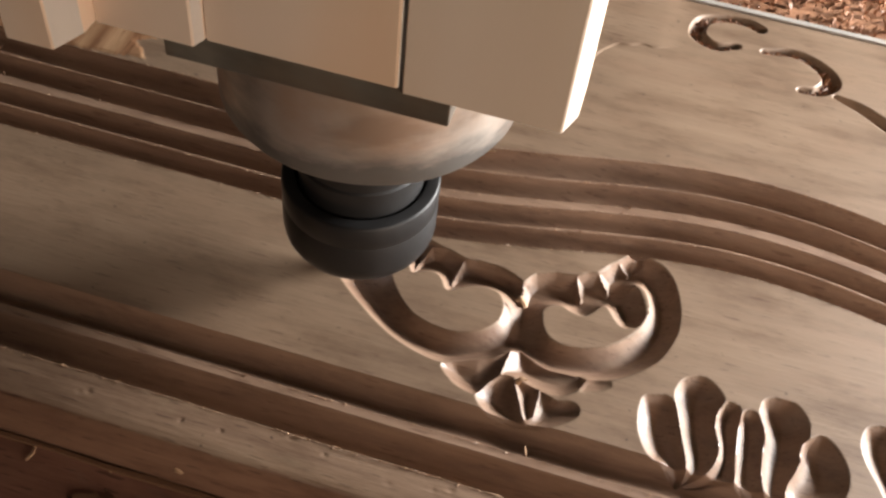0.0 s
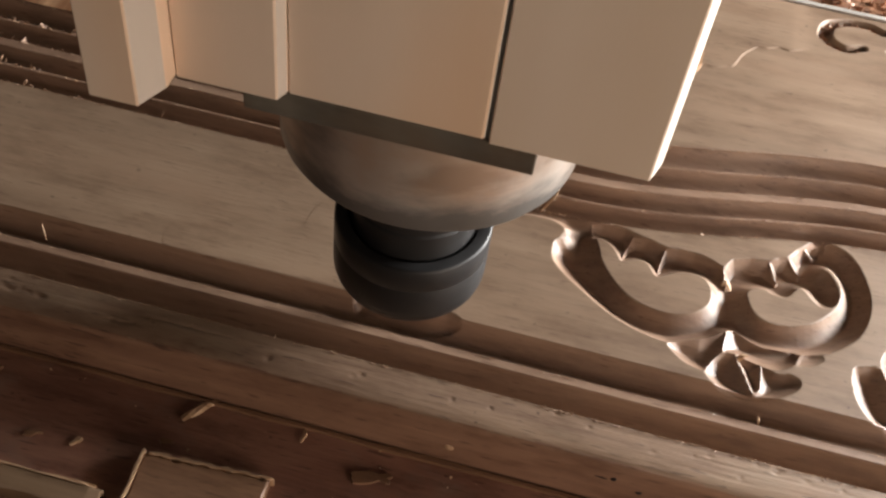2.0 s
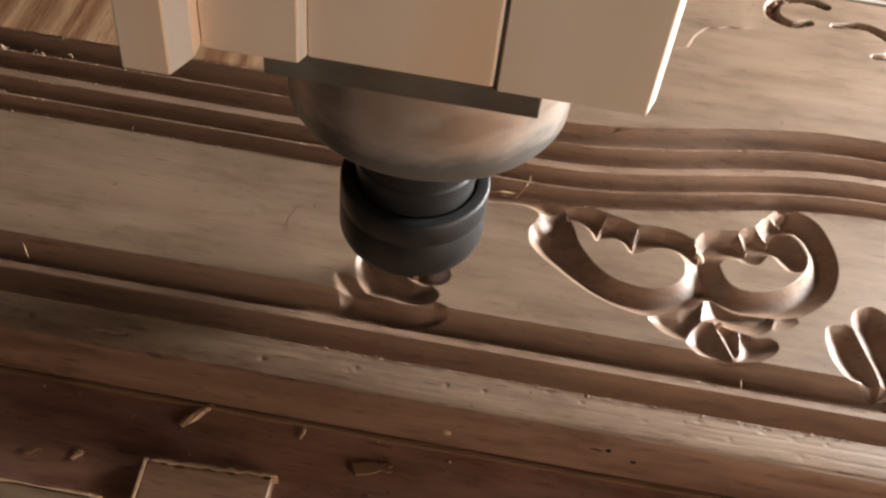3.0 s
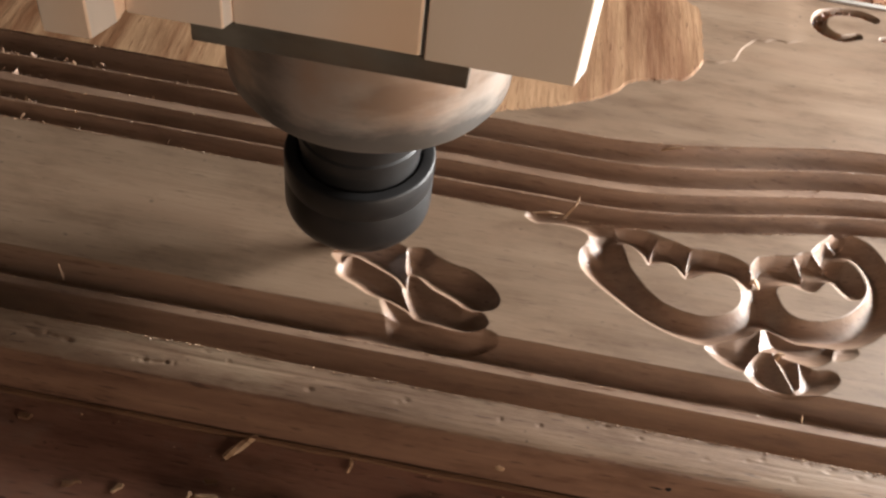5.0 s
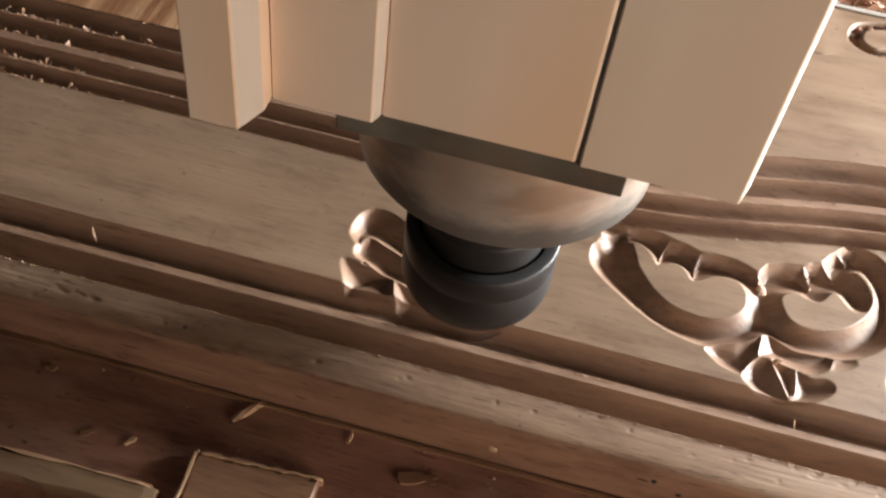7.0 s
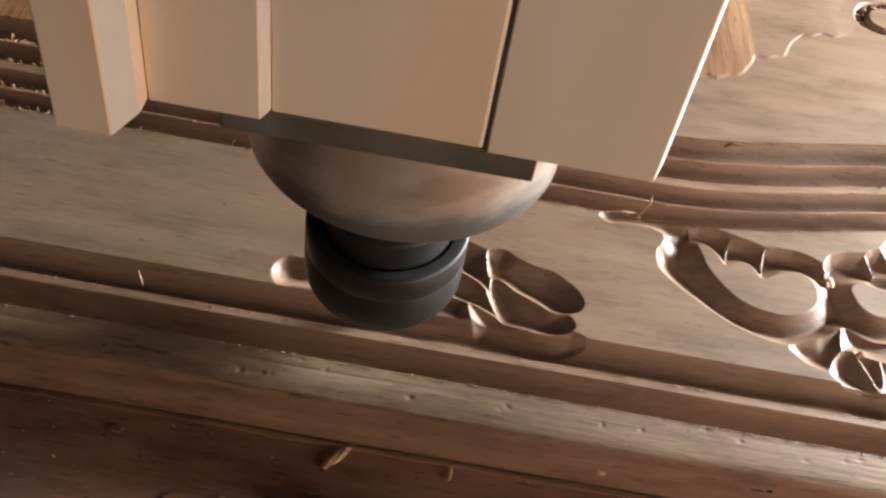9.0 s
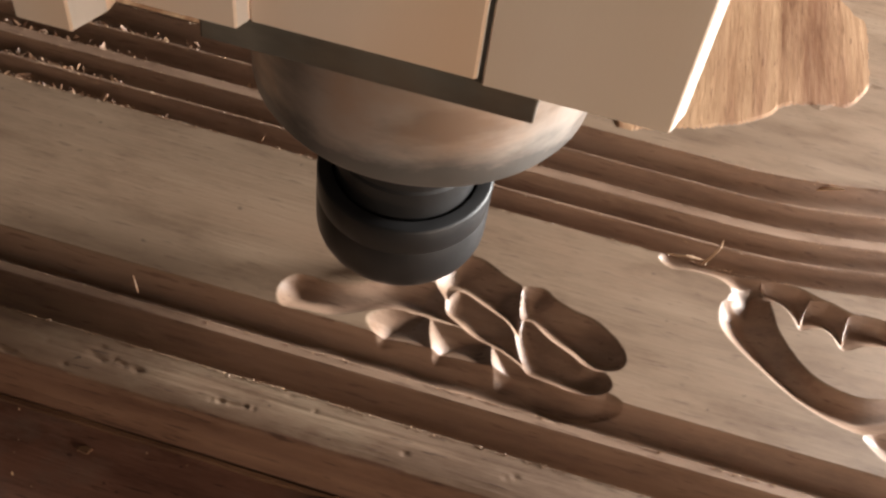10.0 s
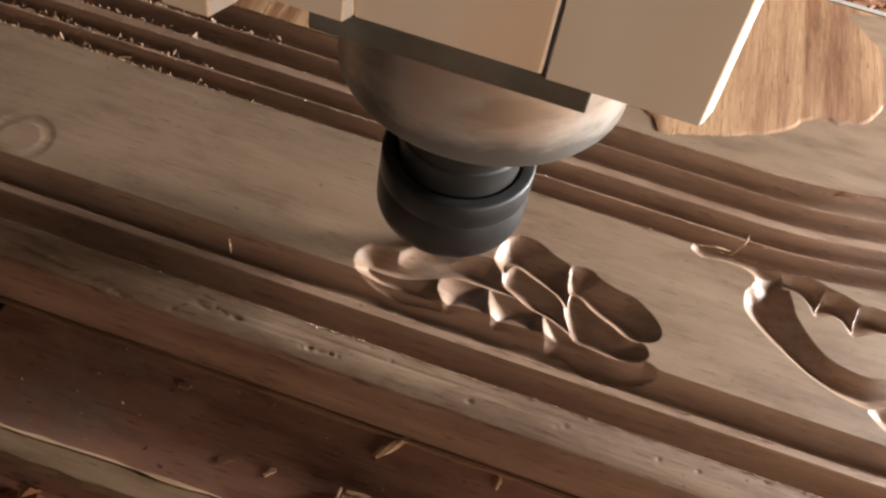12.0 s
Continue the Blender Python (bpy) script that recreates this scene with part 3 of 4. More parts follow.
def carving(x, y, cuts):
    z = np.zeros_like(x)
    for cut in cuts:
        near = box_of(x, y, cut[3])
        if near.any():
            z[near] = np.minimum(z[near], facet_depth(x[near], y[near], cut)[0])
    for points, deep in GROOVES:
        near = box_of(x, y, points, 8)
        if near.any():
            z[near] = np.minimum(z[near], groove_depth(x[near], y[near], points, deep))
    return z


ROUGH_EDGE = [(-420, 106), (-166, 107), (-154, 117), (-137, 126), (-123, 129), (-109, 127.5), (-98, 120.5), (-91, 110.5), (-75, 115.5),
              (-55, 125.5), (-45, 134), (-41, 140), (-30, 145), (-20, 148), (-15, 157), (-13.5, 164), (-14, 173), (-14, 182), (-16, 197), (-30, 214),
              (-30, 226), (-420, 226)]


# the unmilled top goes on as a thin torn ledge beside the rough timber
LEDGE_EDGE = [(-40, 150), (-24.7, 145.4), (-16.3, 154.9), (-13.1, 160.4), (-5.3, 162.3), (-2, 164.7), (1.4, 171.5), (5.9, 178.9), (12.8, 182.4), (20, 183.5),
              (27, 186), (34, 190), (36, 216), (0, 218), (-40, 218)]


def rough_area(x, y):
    wob = 0.35 * np.sin(x * 0.55) + 0.2 * np.sin(x * 1.37 + 1) + 0.25 * np.sin(y * 0.7)
    return outline_distance(x + wob, y + wob, ROUGH_EDGE)


def relief(x, v, cuts=CUTS):
    """Heights of the finished panel and of its uncarved surface, at places along the mouldings' own lines."""
    y = v + hump(x) * lift(v)
    plain = profile(v)
    cut = carving(x, y, cuts)
    near = (x > -58) & (x < 48) & (y > 20) & (y < 84)
    cut[near] = np.minimum(cut[near], heart_depth(x[near], y[near]))
    # where a groove runs over the sloping moulding it takes away what stands above its own floor
    z = np.where(cut < -0.02, np.minimum(plain, np.maximum(cut + 0.85 * plain, -10.5)), plain)
    return y, z, plain


def soften(z):
    """The cutter's own rounding of the sharpest ridges."""
    z[1:-1] = (z[:-2] + 6 * z[1:-1] + z[2:]) / 8
    z[:, 1:-1] = (z[:, :-2] + 6 * z[:, 1:-1] + z[:, 2:]) / 8
    return z


def panel_part(v):
    xs = np.concatenate([np.linspace(-520, -332, 40)[:-1], np.arange(-332, -172, 0.7), np.arange(-172, 112, 0.34), np.linspace(112.4, 420, 60)])
    X, V = np.meshgrid(xs, v)
    Y, Z, _ = relief(X, V)
    return X, Y, Z, V


def rim_wear(x, v):
    """Tool dents, long scratches and torn grain on the rim."""
    rng = np.random.default_rng(12)
    z = np.zeros_like(x)
    rows = [(-251, -18.8, -212, -24.4, 34), (-199, -18.5, -186, -19.0, 9), (-168, -21, -156, -20.5, 6), (-330, -20, 100, -17, 42)]
    for x0, v0, x1, v1, count in rows:
        for k in range(count):
            t = rng.uniform() if count > 40 else (k + rng.uniform(0, 0.6)) / count
            cx, cv = x0 + t * (x1 - x0), v0 + t * (v1 - v0) + rng.normal(0, 0.35 if count < 40 else 2.0)
            near = np.abs(x - cx) < 4
            z[near] -= rng.uniform(0.1, 0.3) * (1.3 if count < 40 else 0.8) * np.exp(-((x[near] - cx) / rng.uniform(0.5, 1.1)) ** 2 - ((v[near] - cv) / rng.uniform(0.4, 0.7)) ** 2)
    for k in range(16):
        cx, cv, long = rng.uniform(-330, 60), rng.uniform(-26.5, -15), rng.uniform(12, 60)
        z -= 0.08 * np.exp(-((v - cv - 0.35 * np.sin(x * 0.05 + k)) / 0.28) ** 2) * smoothstep(long, long * 0.6, np.abs(x - cx))
    return z * smoothstep(-13.3, -14.5, v)


panel = tagged(new("carved_panel"), "brown hardwood panel with carved scrolls and fluted mouldings, half finished", "wood panel")
parts = [
    ("front_rim", np.concatenate([np.arange(-27.9, -14, 0.35), np.arange(-14, -9.9, 0.2), [-9.9]]), RIM, "worn flat front rim with dents and a darker edge"),
    ("lower_moulding", np.concatenate([np.arange(-9.9, 0.9, 0.4), np.arange(1.0, 3.9, 0.15), [3.9]]), FRESH, "stepped moulding along the rim"),
    ("field", np.concatenate([np.arange(3.9, 64, 0.3), [64.0]]), WOOD, "flat band with carved scrolls and leaves"),
    ("upper_moulding", np.concatenate([np.arange(64, 106.8, 0.25), [106.8]]), FRESH, "four parallel coved flutes"),
    ("ground", np.concatenate([np.arange(106.8, 165, 0.8), np.arange(165, 219, 0.45), [219.0]]), WOOD, "smooth milled ground beside rough unmilled timber"),
]
for name, v, material, label in parts:
    X, Y, Z, V = panel_part(v)
    second = None
    if name == "ground":
        Z = soften(Z)
    if name == "front_rim":
        Z = Z + rim_wear(X, V)
        second = (V[:-1, :-1] + 0.3 * np.sin(X[:-1, :-1] * 0.06) + 0.15 * np.sin(X[:-1, :-1] * 0.31) < -24.6, RIM_FRONT)
    if name == "field":
        second = (Z[:-1, :-1] + Z[1:, 1:] < -0.7, FRESH)
    if name == "ground":
        d = rough_area(X, Y)
        ledge = np.minimum(d, outline_distance(X + 0.5 * np.sin(X * 0.9), Y + 0.6 * np.sin(X * 0.62 + 1), LEDGE_EDGE))
        Z = Z + 0.34 * smoothstep(0, -0.8, ledge) * smoothstep(31, 20, X)
        second = (((d[:-1, :-1] + d[1:, 1:]) / 2 < 0), ROUGH)
    if name in ("front_rim", "ground"):
        lip = 0 if name == "front_rim" else -1
        low = np.full((1, X.shape[1]), -11.0)
        pad = lambda a, row: np.vstack([row, a]) if lip == 0 else np.vstack([a, row])
        X, Y, Z = pad(X, X[[lip]]), pad(Y, Y[[lip]] + (0.02 if lip == 0 else 0)), pad(Z, low)
        if second:
            second = (pad(second[0], np.full((1, X.shape[1] - 1), lip == 0)), second[1])
    ob = sheet(name, X / 1000, Y / 1000, Z / 1000, material, panel, second=second, label=label)
    if name == "field":
        ob.data.set_sharp_from_angle(angle=radians(34))
part("back_face", block((-0.52, -0.0275, -0.0112), (0.42, 0.2188, -0.0109)), WOOD, panel, "plain underside of the panel")



def worn_spot(name, place, size, material, label, seed):
    """A small uneven lump or hole let into the rim's front face."""
    rng = random.Random(seed)
    bm = bmesh.new()
    bmesh.ops.create_icosphere(bm, subdivisions=3, radius=1)
    for p in bm.verts:
        k = 1 + rng.uniform(-0.14, 0.14)
        p.co = Vector([(c + d * q * k) / 1000 for c, d, q in zip(place, size, p.co)])
    return part(name, bm, material, panel, label, True)


worn_spot("filler_plug", (-69.0, -26.6, -5.2), (1.6, 0.50, 1.4), TORN, "pale crumbling filler plug in the rim", 3)
worn_spot("gouge", (-28.5, -25.9, -1.4), (3.4, 0.35, 0.6), BLACK, "dark gouge along the grain", 4)
worn_spot("gouge", (-25.6, -25.9, -1.0), (1.0, 0.4, 0.9), BLACK, "dark gouge along the grain", 5)
worn_spot("nail_hole", (-18.3, -26.4, -3.7), (1.2, 0.35, 0.9), BLACK, "dark nail hole", 6)

# the wood that the cutter takes away during the clip, in pieces along each stroke: every piece leaves when the cutter reaches it
WASTE = []


def waste_wood():
    for box in ((-170, -70, -2, 48), (-75, -42, 50, 66)):
        X, V = np.meshgrid(np.arange(box[0], box[1], 0.36), np.arange(box[2], box[3], 0.36))
        done = [c for c in CUTS if not c[0]]
        Y, below, _ = relief(X, V, done)
        for start, end in ((0, 2.0), (2.0, 3.65), (3.65, 5.3), (5.3, 7), (7, 8), (8, 10), (10, 11.5), (11.5, 12.5)):
            fresh = [c for c in CUTS if c[0] and start <= c[0][0] < end]
            above, done = below, done + fresh
            if fresh:
                Y, below, _ = relief(X, V, done)
                below = soften(below)
                take_away(X, V, Y, above, below, fresh, 0.012 + 0.009 * (12.5 - start) / 2)


def take_away(X, V, Y, plain, Z, live, raised):
    when = np.full(X.shape, 99.0)
    for cut in live:
        (t0, t1), (z, along) = cut[0], facet_depth(X, Y, cut)
        when = np.where(z < -0.02, np.minimum(when, t0 + along * (t1 - t0)), when)
    when[(plain - Z) < 0.02] = 99.0
    for _ in range(2):
        grown = np.pad(when, 1, constant_values=99.0)
        when = np.minimum.reduce([grown[i:i + when.shape[0], j:j + when.shape[1]] for i in range(3) for j in range(3)])
    step = np.round(when / 0.1).astype(int)
    cell = np.minimum(np.minimum(step[:-1, :-1], step[1:, 1:]), np.minimum(step[:-1, 1:], step[1:, :-1]))
    for k in sorted(set(cell.ravel())):
        if k > 200:
            continue
        keep = cell == k
        used = np.zeros(X.shape, bool)
        for a in (slice(None, -1), slice(1, None)):
            for b in (slice(None, -1), slice(1, None)):
                used[a, b] |= keep
        idx = np.cumsum(used.ravel()).reshape(used.shape) - 1
        count = int(used.sum())
        top = np.stack([X[used], Y[used], plain[used] + raised], -1) / 1000
        low = np.stack([X[used], Y[used], np.minimum(Z[used] + 0.3, plain[used] - 0.05)], -1) / 1000
        faces, edges = [], set()
        for i, j in zip(*np.nonzero(keep)):
            q = [int(idx[i, j]), int(idx[i, j + 1]), int(idx[i + 1, j + 1]), int(idx[i + 1, j])]
            faces += [q, [n + count for n in q[::-1]]]
            for a, b in zip(q, q[1:] + q[:1]):
                if (b, a) in edges:
                    edges.discard((b, a))
                else:
                    edges.add((a, b))
        faces += [[b, a, a + count, b + count] for a, b in sorted(edges)]
        me = bpy.data.meshes.new("uncut_wood")
        me.from_pydata(np.vstack([top, low]).tolist(), [], faces)
        me.materials.append(WOOD)
        me.materials.append(FRESH)
        cut_top = plain[:-1, :-1][keep] + plain[1:, 1:][keep] < -0.7
        slots = np.ones(len(faces), np.int32)
        slots[0:2 * len(cut_top):2] = cut_top
        me.polygons.foreach_set("material_index", slots)
        me.shade_smooth()
        me.set_sharp_from_angle(angle=radians(40))
        ob = new("uncut_wood", me)
        ob.parent = panel
        WASTE.append((ob, k * 0.1))


waste_wood()


# ---- setting ----
def structure(name, bm, material, label=""):
    return tagged(part(name, bm, material), label, kind="structure")


structure("floor", block((-2.6, -2.6, -0.96), (1.8, 2.8, -0.9)), CONCRETE)
structure("ceiling", block((-2.6, -2.6, 2.3), (1.8, 2.8, 2.36)), PLASTER)
structure("wall_west", block((-2.6, -2.6, -0.9), (-2.5, 2.8, 2.3)), PLASTER)
structure("wall_north", block((-2.5, 2.7, -0.9), (0.62, 2.8, 2.3)), PLASTER)


def wall_with_opening(name, a, b, axis, o0, o1, z0, z1):
    bm = bmesh.new()
    lo, hi = list(a), list(b)
    for p0, p1, q0, q1 in ((lo[axis], o0, a[2], b[2]), (o1, hi[axis], a[2], b[2]), (o0, o1, a[2], z0), (o0, o1, z1, b[2])):
        if p1 - p0 < 1e-4 or q1 - q0 < 1e-4:
            continue
        c0, c1 = list(a), list(b)
        c0[axis], c1[axis], c0[2], c1[2] = p0, p1, q0, q1
        piece = block(c0, c1)
        me = bpy.data.meshes.new("piece")
        piece.to_mesh(me)
        piece.free()
        bm.from_mesh(me)
        bpy.data.meshes.remove(me)
    return structure(name, bm, PLASTER)


wall_with_opening("wall_east", (0.62, 0.05, -0.9), (0.72, 2.8, 2.3), 1, 0.2, 0.6, 0.05, 0.27)
wall_with_opening("wall_east_front", (0.62, -2.6, -0.9), (0.72, 0.05, 2.3), 1, -0.68, -0.12, -0.02, 0.34)
structure("wall_south", block((-2.5, -2.5, -0.9), (0.62, -2.4, 2.3)), PLASTER)

# ---- machine bed and what lies on it ----
bed = tagged(new("machine_bed"), "dark red-brown spoilboard of the router table, stained and scratched", "router table")
part("spoilboard", block((-0.252, -0.075, -0.029), (0.45, 0.30, -0.011), 0.0008), BASE, bed)
part("bed_frame", block((-0.7, -0.5, -0.075), (0.52, 0.6, -0.0295), 0.002), DARK_STEEL, bed, "dark steel bed")
for lx in (-0.62, 0.46):
    for ly in (-0.44, 0.5):
        part("leg", block((lx - 0.04, ly - 0.04, -0.9), (lx + 0.04, ly + 0.04, -0.0755), 0.004), DARK_STEEL, bed)


def ragged_board(x0, x1, y0, y1, z0, z1, wob, seed, turn=0.0, n=22):
    """A board with torn, uneven edges."""
    rng = random.Random(seed)
    bm = bmesh.new()
    ring = []
    for k in range(n):
        ring.append((x0 + (x1 - x0) * k / n, y1 + rng.uniform(-wob, wob)))
    for k in range(6):
        ring.append((x1 + rng.uniform(-wob, wob), y1 + (y0 - y1) * k / 6))
    for k in range(n):
        ring.append((x1 + (x0 - x1) * k / n, y0 + rng.uniform(-wob, wob)))
    for k in range(6):
        ring.append((x0 + rng.uniform(-wob, wob) * 0.5, y0 + (y1 - y0) * k / 6))
    c, s = math.cos(turn), math.sin(turn)
    cx, cy = (x0 + x1) / 2, (y0 + y1) / 2
    spin = lambda p: (cx + (p[0] - cx) * c - (p[1] - cy) * s, cy + (p[0] - cx) * s + (p[1] - cy) * c)
    low = [bm.verts.new((*spin(p), z0)) for p in ring]
    top = [bm.verts.new((*spin(p), z1 + rng.uniform(-0.0003, 0.0003))) for p in ring]
    inner = [bm.verts.new((*spin((p[0] * 0.96 + cx * 0.04, p[1] * 0.94 + cy * 0.06)), z1 + 0.0005)) for p in ring]
    m = len(ring)
    for k in range(m):
        j = (k + 1) % m
        bm.faces.new((low[k], low[j], top[j], top[k]))
        bm.faces.new((top[k], top[j], inner[j], inner[k]))
    bm.faces.new(inner)
    bm.faces.new(low[::-1])
    bmesh.ops.recalc_face_normals(bm, faces=bm.faces[:])
    return bm


offcut = tagged(new("offcut"), "broken brown plywood offcut with pale torn edges on the spoilboard", "offcut")
part("body", ragged_board(-0.144, -0.111, -0.078, -0.0484, -0.011, -0.0082, 0.0006, 3, 0.05), PALE, offcut)
part("torn_edge", ragged_board(-0.1438, -0.1105, -0.0487, -0.0480, -0.011, -0.0078, 0.00035, 14, 0.05), TORN, offcut, "pale splintered edge")
part("torn_edge", ragged_board(-0.1448, -0.1440, -0.078, -0.0486, -0.011, -0.0078, 0.00035, 15, 0.05), TORN, offcut, "pale splintered edge")
batten = tagged(new("batten"), "worn wooden batten with splintered edges along the spoilboard", "batten")
part("body", ragged_board(-0.30, -0.150, -0.0705, -0.0640, -0.011, -0.0072, 0.0005, 5, 0.02), BATTEN, batten)
part("torn_edge", ragged_board(-0.299, -0.152, -0.0640, -0.0633, -0.011, -0.0070, 0.0004, 16, 0.02), TORN, batten, "pale splintered edge")


def splinter(points, r, flat=0.4, material=CHIP):
    """A torn sliver of wood along a line."""
    line = spline([(*p, 0) for p in points], 4)[:, :3]
    bm = bmesh.new()
    rings = []
    for i, p in enumerate(line):
        t = i / (len(line) - 1)
        w = r * (0.35 + 0.9 * math.sin(math.pi * min(1, 0.15 + t * 0.85)) ** 0.7)
        d = Vector(line[min(i + 1, len(line) - 1)] - line[max(i - 1, 0)]).normalized()
        side = d.cross(Vector((0, 0, 1)))
        side = side.normalized() if side.length > 1e-4 else Vector((1, 0, 0))
        up = side.cross(d)
        rings.append([bm.verts.new(Vector(p) + w * (math.cos(a) * side + flat * math.sin(a) * up)) for a in np.arange(5) * 2 * math.pi / 5 + i * 0.3])
    for a, b in zip(rings, rings[1:]):
        for k in range(5):
            bm.faces.new((a[k], a[(k + 1) % 5], b[(k + 1) % 5], b[k]))
    bm.faces.new(rings[0][::-1])
    bm.faces.new(rings[-1])
    return bm


SLIVERS = [
    ([(-0.1405, -0.0360, -0.0103), (-0.137, -0.0318, -0.0100), (-0.1335, -0.0272, -0.0104)], 0.0011, "pale torn wood sliver lying on the dark spoilboard"),
    ([(-0.0600, 0.0655, -0.0020), (-0.0585, 0.0662, 0.0008), (-0.0565, 0.0690, 0.0030), (-0.0560, 0.0712, 0.0040)], 0.0004, "thin curled wood shaving standing at the flute's edge"),
    ([(-0.0700, 0.0655, -0.0015), (-0.0650, 0.0650, 0.0004), (-0.0600, 0.0655, 0.0002)], 0.0004, "thin curled wood shaving along the flute's edge"),
    ([(0.0130, 0.0050, -0.0056), (0.0126, 0.0052, -0.0035), (0.0118, 0.0058, -0.0012)], 0.00035, "small upright splinter on the lower moulding"),
    ([(-0.2005, 0.0065, -0.0040), (-0.2010, 0.0070, -0.0015), (-0.2018, 0.0080, 0.0010), (-0.2000, 0.0062, -0.0030)], 0.0001, "hair-thin curled shaving on the lower moulding"),
    ([(-0.1080, -0.0335, -0.0104), (-0.1076, -0.0310, -0.0104), (-0.1080, -0.0290, -0.0106)], 0.0005, "short brown splinter on the spoilboard"),
    ([(-0.0300, 0.1080, -0.0030), (-0.0250, 0.1075, 0.0000), (-0.0215, 0.1068, 0.0015)], 0.0006, "torn splinter at the upper flute's edge"),
    ([(0.0050, 0.0225, -0.0025), (0.0060, 0.0245, -0.0004), (0.0080, 0.0250, 0.0000)], 0.0007, "ragged fibre between the carved leaves"),
    ([(0.0020, 0.0500, -0.0015), (0.0005, 0.0515, 0.0004), (-0.0010, 0.0500, 0.0000)], 0.0008, "ragged fibre between the carved lobes"),
]
for points, r, label in SLIVERS:
    tagged(part("splinter", splinter(points, r), CHIP), label, "wood splinter", "loose splinters")


def crumbs(name, count, place, size, material, label, seed, squash=0.6):
    """Many small torn chips as one mesh."""
    rng = np.random.default_rng(seed)
    base = np.array([(1, 0, -0.3), (-0.5, 0.8, -0.3), (-0.5, -0.8, -0.3), (0.1, 0.1, 0.8), (0.9, 0.5, 0.4)])
    tri = [(0, 2, 1), (0, 1, 4), (1, 3, 4), (1, 2, 3), (2, 0, 4), (2, 4, 3)]
    verts, faces = [], []
    for k in range(count):
        p = np.array(place(rng))
        s = size * rng.uniform(0.4, 1.5)
        turn = np.array(Euler(rng.uniform(0, 6.28, 3)).to_matrix())
        q = (base * (1 + 0.4 * rng.standard_normal(base.shape)) * (s * rng.uniform(0.8, 2.2), s, s * squash)) @ turn.T + p
        faces += [[i + len(verts) for i in t] for t in tri]
        verts += q.tolist()
    me = bpy.data.meshes.new(name)
    me.from_pydata(verts, [], faces)
    me.materials.append(material)
    return tagged(new(name, me), label, kind="stuff")


def panel_place(x, v, up=0.0):
    """A place on the panel, in metres, from millimetres along and across it."""
    v = np.array([float(v)])
    return float(x) / 1000, float(v[0] + hump(x) * lift(v)[0]) / 1000, float(profile(v)[0]) / 1000 + up


part("bottom_lip", ragged_board(-0.30, 0.06, -0.0293, -0.0281, -0.0112, -0.0103, 0.00035, 21), PALE, panel, "splintered lower edge where the panel meets the board")

FLAKES = [((-0.1757, -0.0508), 0.0022, 0.0007, 0.3), ((-0.1640, -0.0499), 0.0016, 0.0006, 0.9), ((-0.1417, -0.0434), 0.0018, 0.0007, -0.2),
          ((-0.0871, -0.0385), 0.0050, 0.0016, 0.25), ((-0.1949, -0.0350), 0.0016, 0.0006, 0.1)]
for k, ((fx, fy), fw, fh, turn) in enumerate(FLAKES):
    tagged(part("flake", ragged_board(fx - fw, fx + fw, fy - fh, fy + fh, -0.01095, -0.0107, fh * 0.7, 30 + k, turn, 4), (PALE, TORN)[k == 1]),
           "thin torn veneer flake lying on the spoilboard", "wood flake", "flakes on the board")


def in_flutes(rng):
    a, b = ((65, 69), (74, 78), (86, 91), (96.5, 101.5))[rng.integers(4)]
    heap, spread = ((-322, 9), (-298, 8), (-284, 8), (-270, 9), (-258, 8), (-244, 9), (-205, 22))[rng.choice(7, p=[.2, .18, .2, .16, .12, .1, .04])]
    heap += 6 * math.sin(a)
    return panel_place(min(heap + rng.normal(0, spread), -150), a + (b - a) * rng.beta(2, 3), 0.0006 + abs(rng.normal(0, 0.0013)))


crumbs("chips", 2400, in_flutes, 0.0008, HEAP, "heaps of small brown chips lying in the flutes", 4)
crumbs("pale_chips", 260, in_flutes, 0.0007, CHIP, "scattered pale chips lying in the flutes", 9)


def on_edges(rng):
    v = rng.choice([64.0, 72.5, 81.3, 84.7, 95.1, 106.5, -13.4, 3.4], p=[.2, .1, .08, .08, .1, .12, .22, .1])
    return panel_place(rng.uniform(-330, 108), v + rng.normal(0, 0.25), 0.0001)


crumbs("edge_fuzz", 7500, on_edges, 0.00017, TORN, "fine torn fibres along the moulding edges", 5)


def in_scrolls(rng):
    line = spline(GROOVES[rng.integers(2)][0])
    x, y, half = line[rng.integers(len(line))]
    return (x + rng.normal(0, half * 0.45)) / 1000, (y + rng.normal(0, half * 0.45)) / 1000, -0.0028 + rng.uniform(-0.0004, 0.0012)


crumbs("scroll_chips", 900, in_scrolls, 0.0006, DUST, "brown chips packed in the carved scrolls", 11)


def loose_dust(rng):
    return rng.uniform(-0.25, -0.02), rng.uniform(-0.062, -0.0285), -0.0108


crumbs("dust_specks", 45, loose_dust, 0.0003, CHIP, "specks of sawdust scattered on the spoilboard", 6)


def behind(rng):
    return rng.uniform(-0.25, 0.35), rng.uniform(0.222, 0.34), -0.010 + rng.uniform(0, 0.004)


crumbs("sawdust", 9500, behind, 0.0012, DUST, "reddish-brown sawdust heaped behind the panel", 7)
crumbs("dark_chips", 700, lambda rng: (rng.uniform(-0.33, -0.17), rng.uniform(-0.11, -0.0725), -0.012 + rng.uniform(-0.012, 0.001)), 0.0016, DUST,
       "dark chips gathered beyond the batten", 8)
structure("sawdust_bed", block((-0.26, 0.2192, -0.0108), (0.448, 0.36, -0.0085), 0.001), DUST)
tagged(part("straight_edge", block((-0.5, 0.2194, -0.0085), (0.42, 0.2222, 0.0008), 0.0003), STRIP),
       "pale straight strip along the panel's far edge", "edge strip")

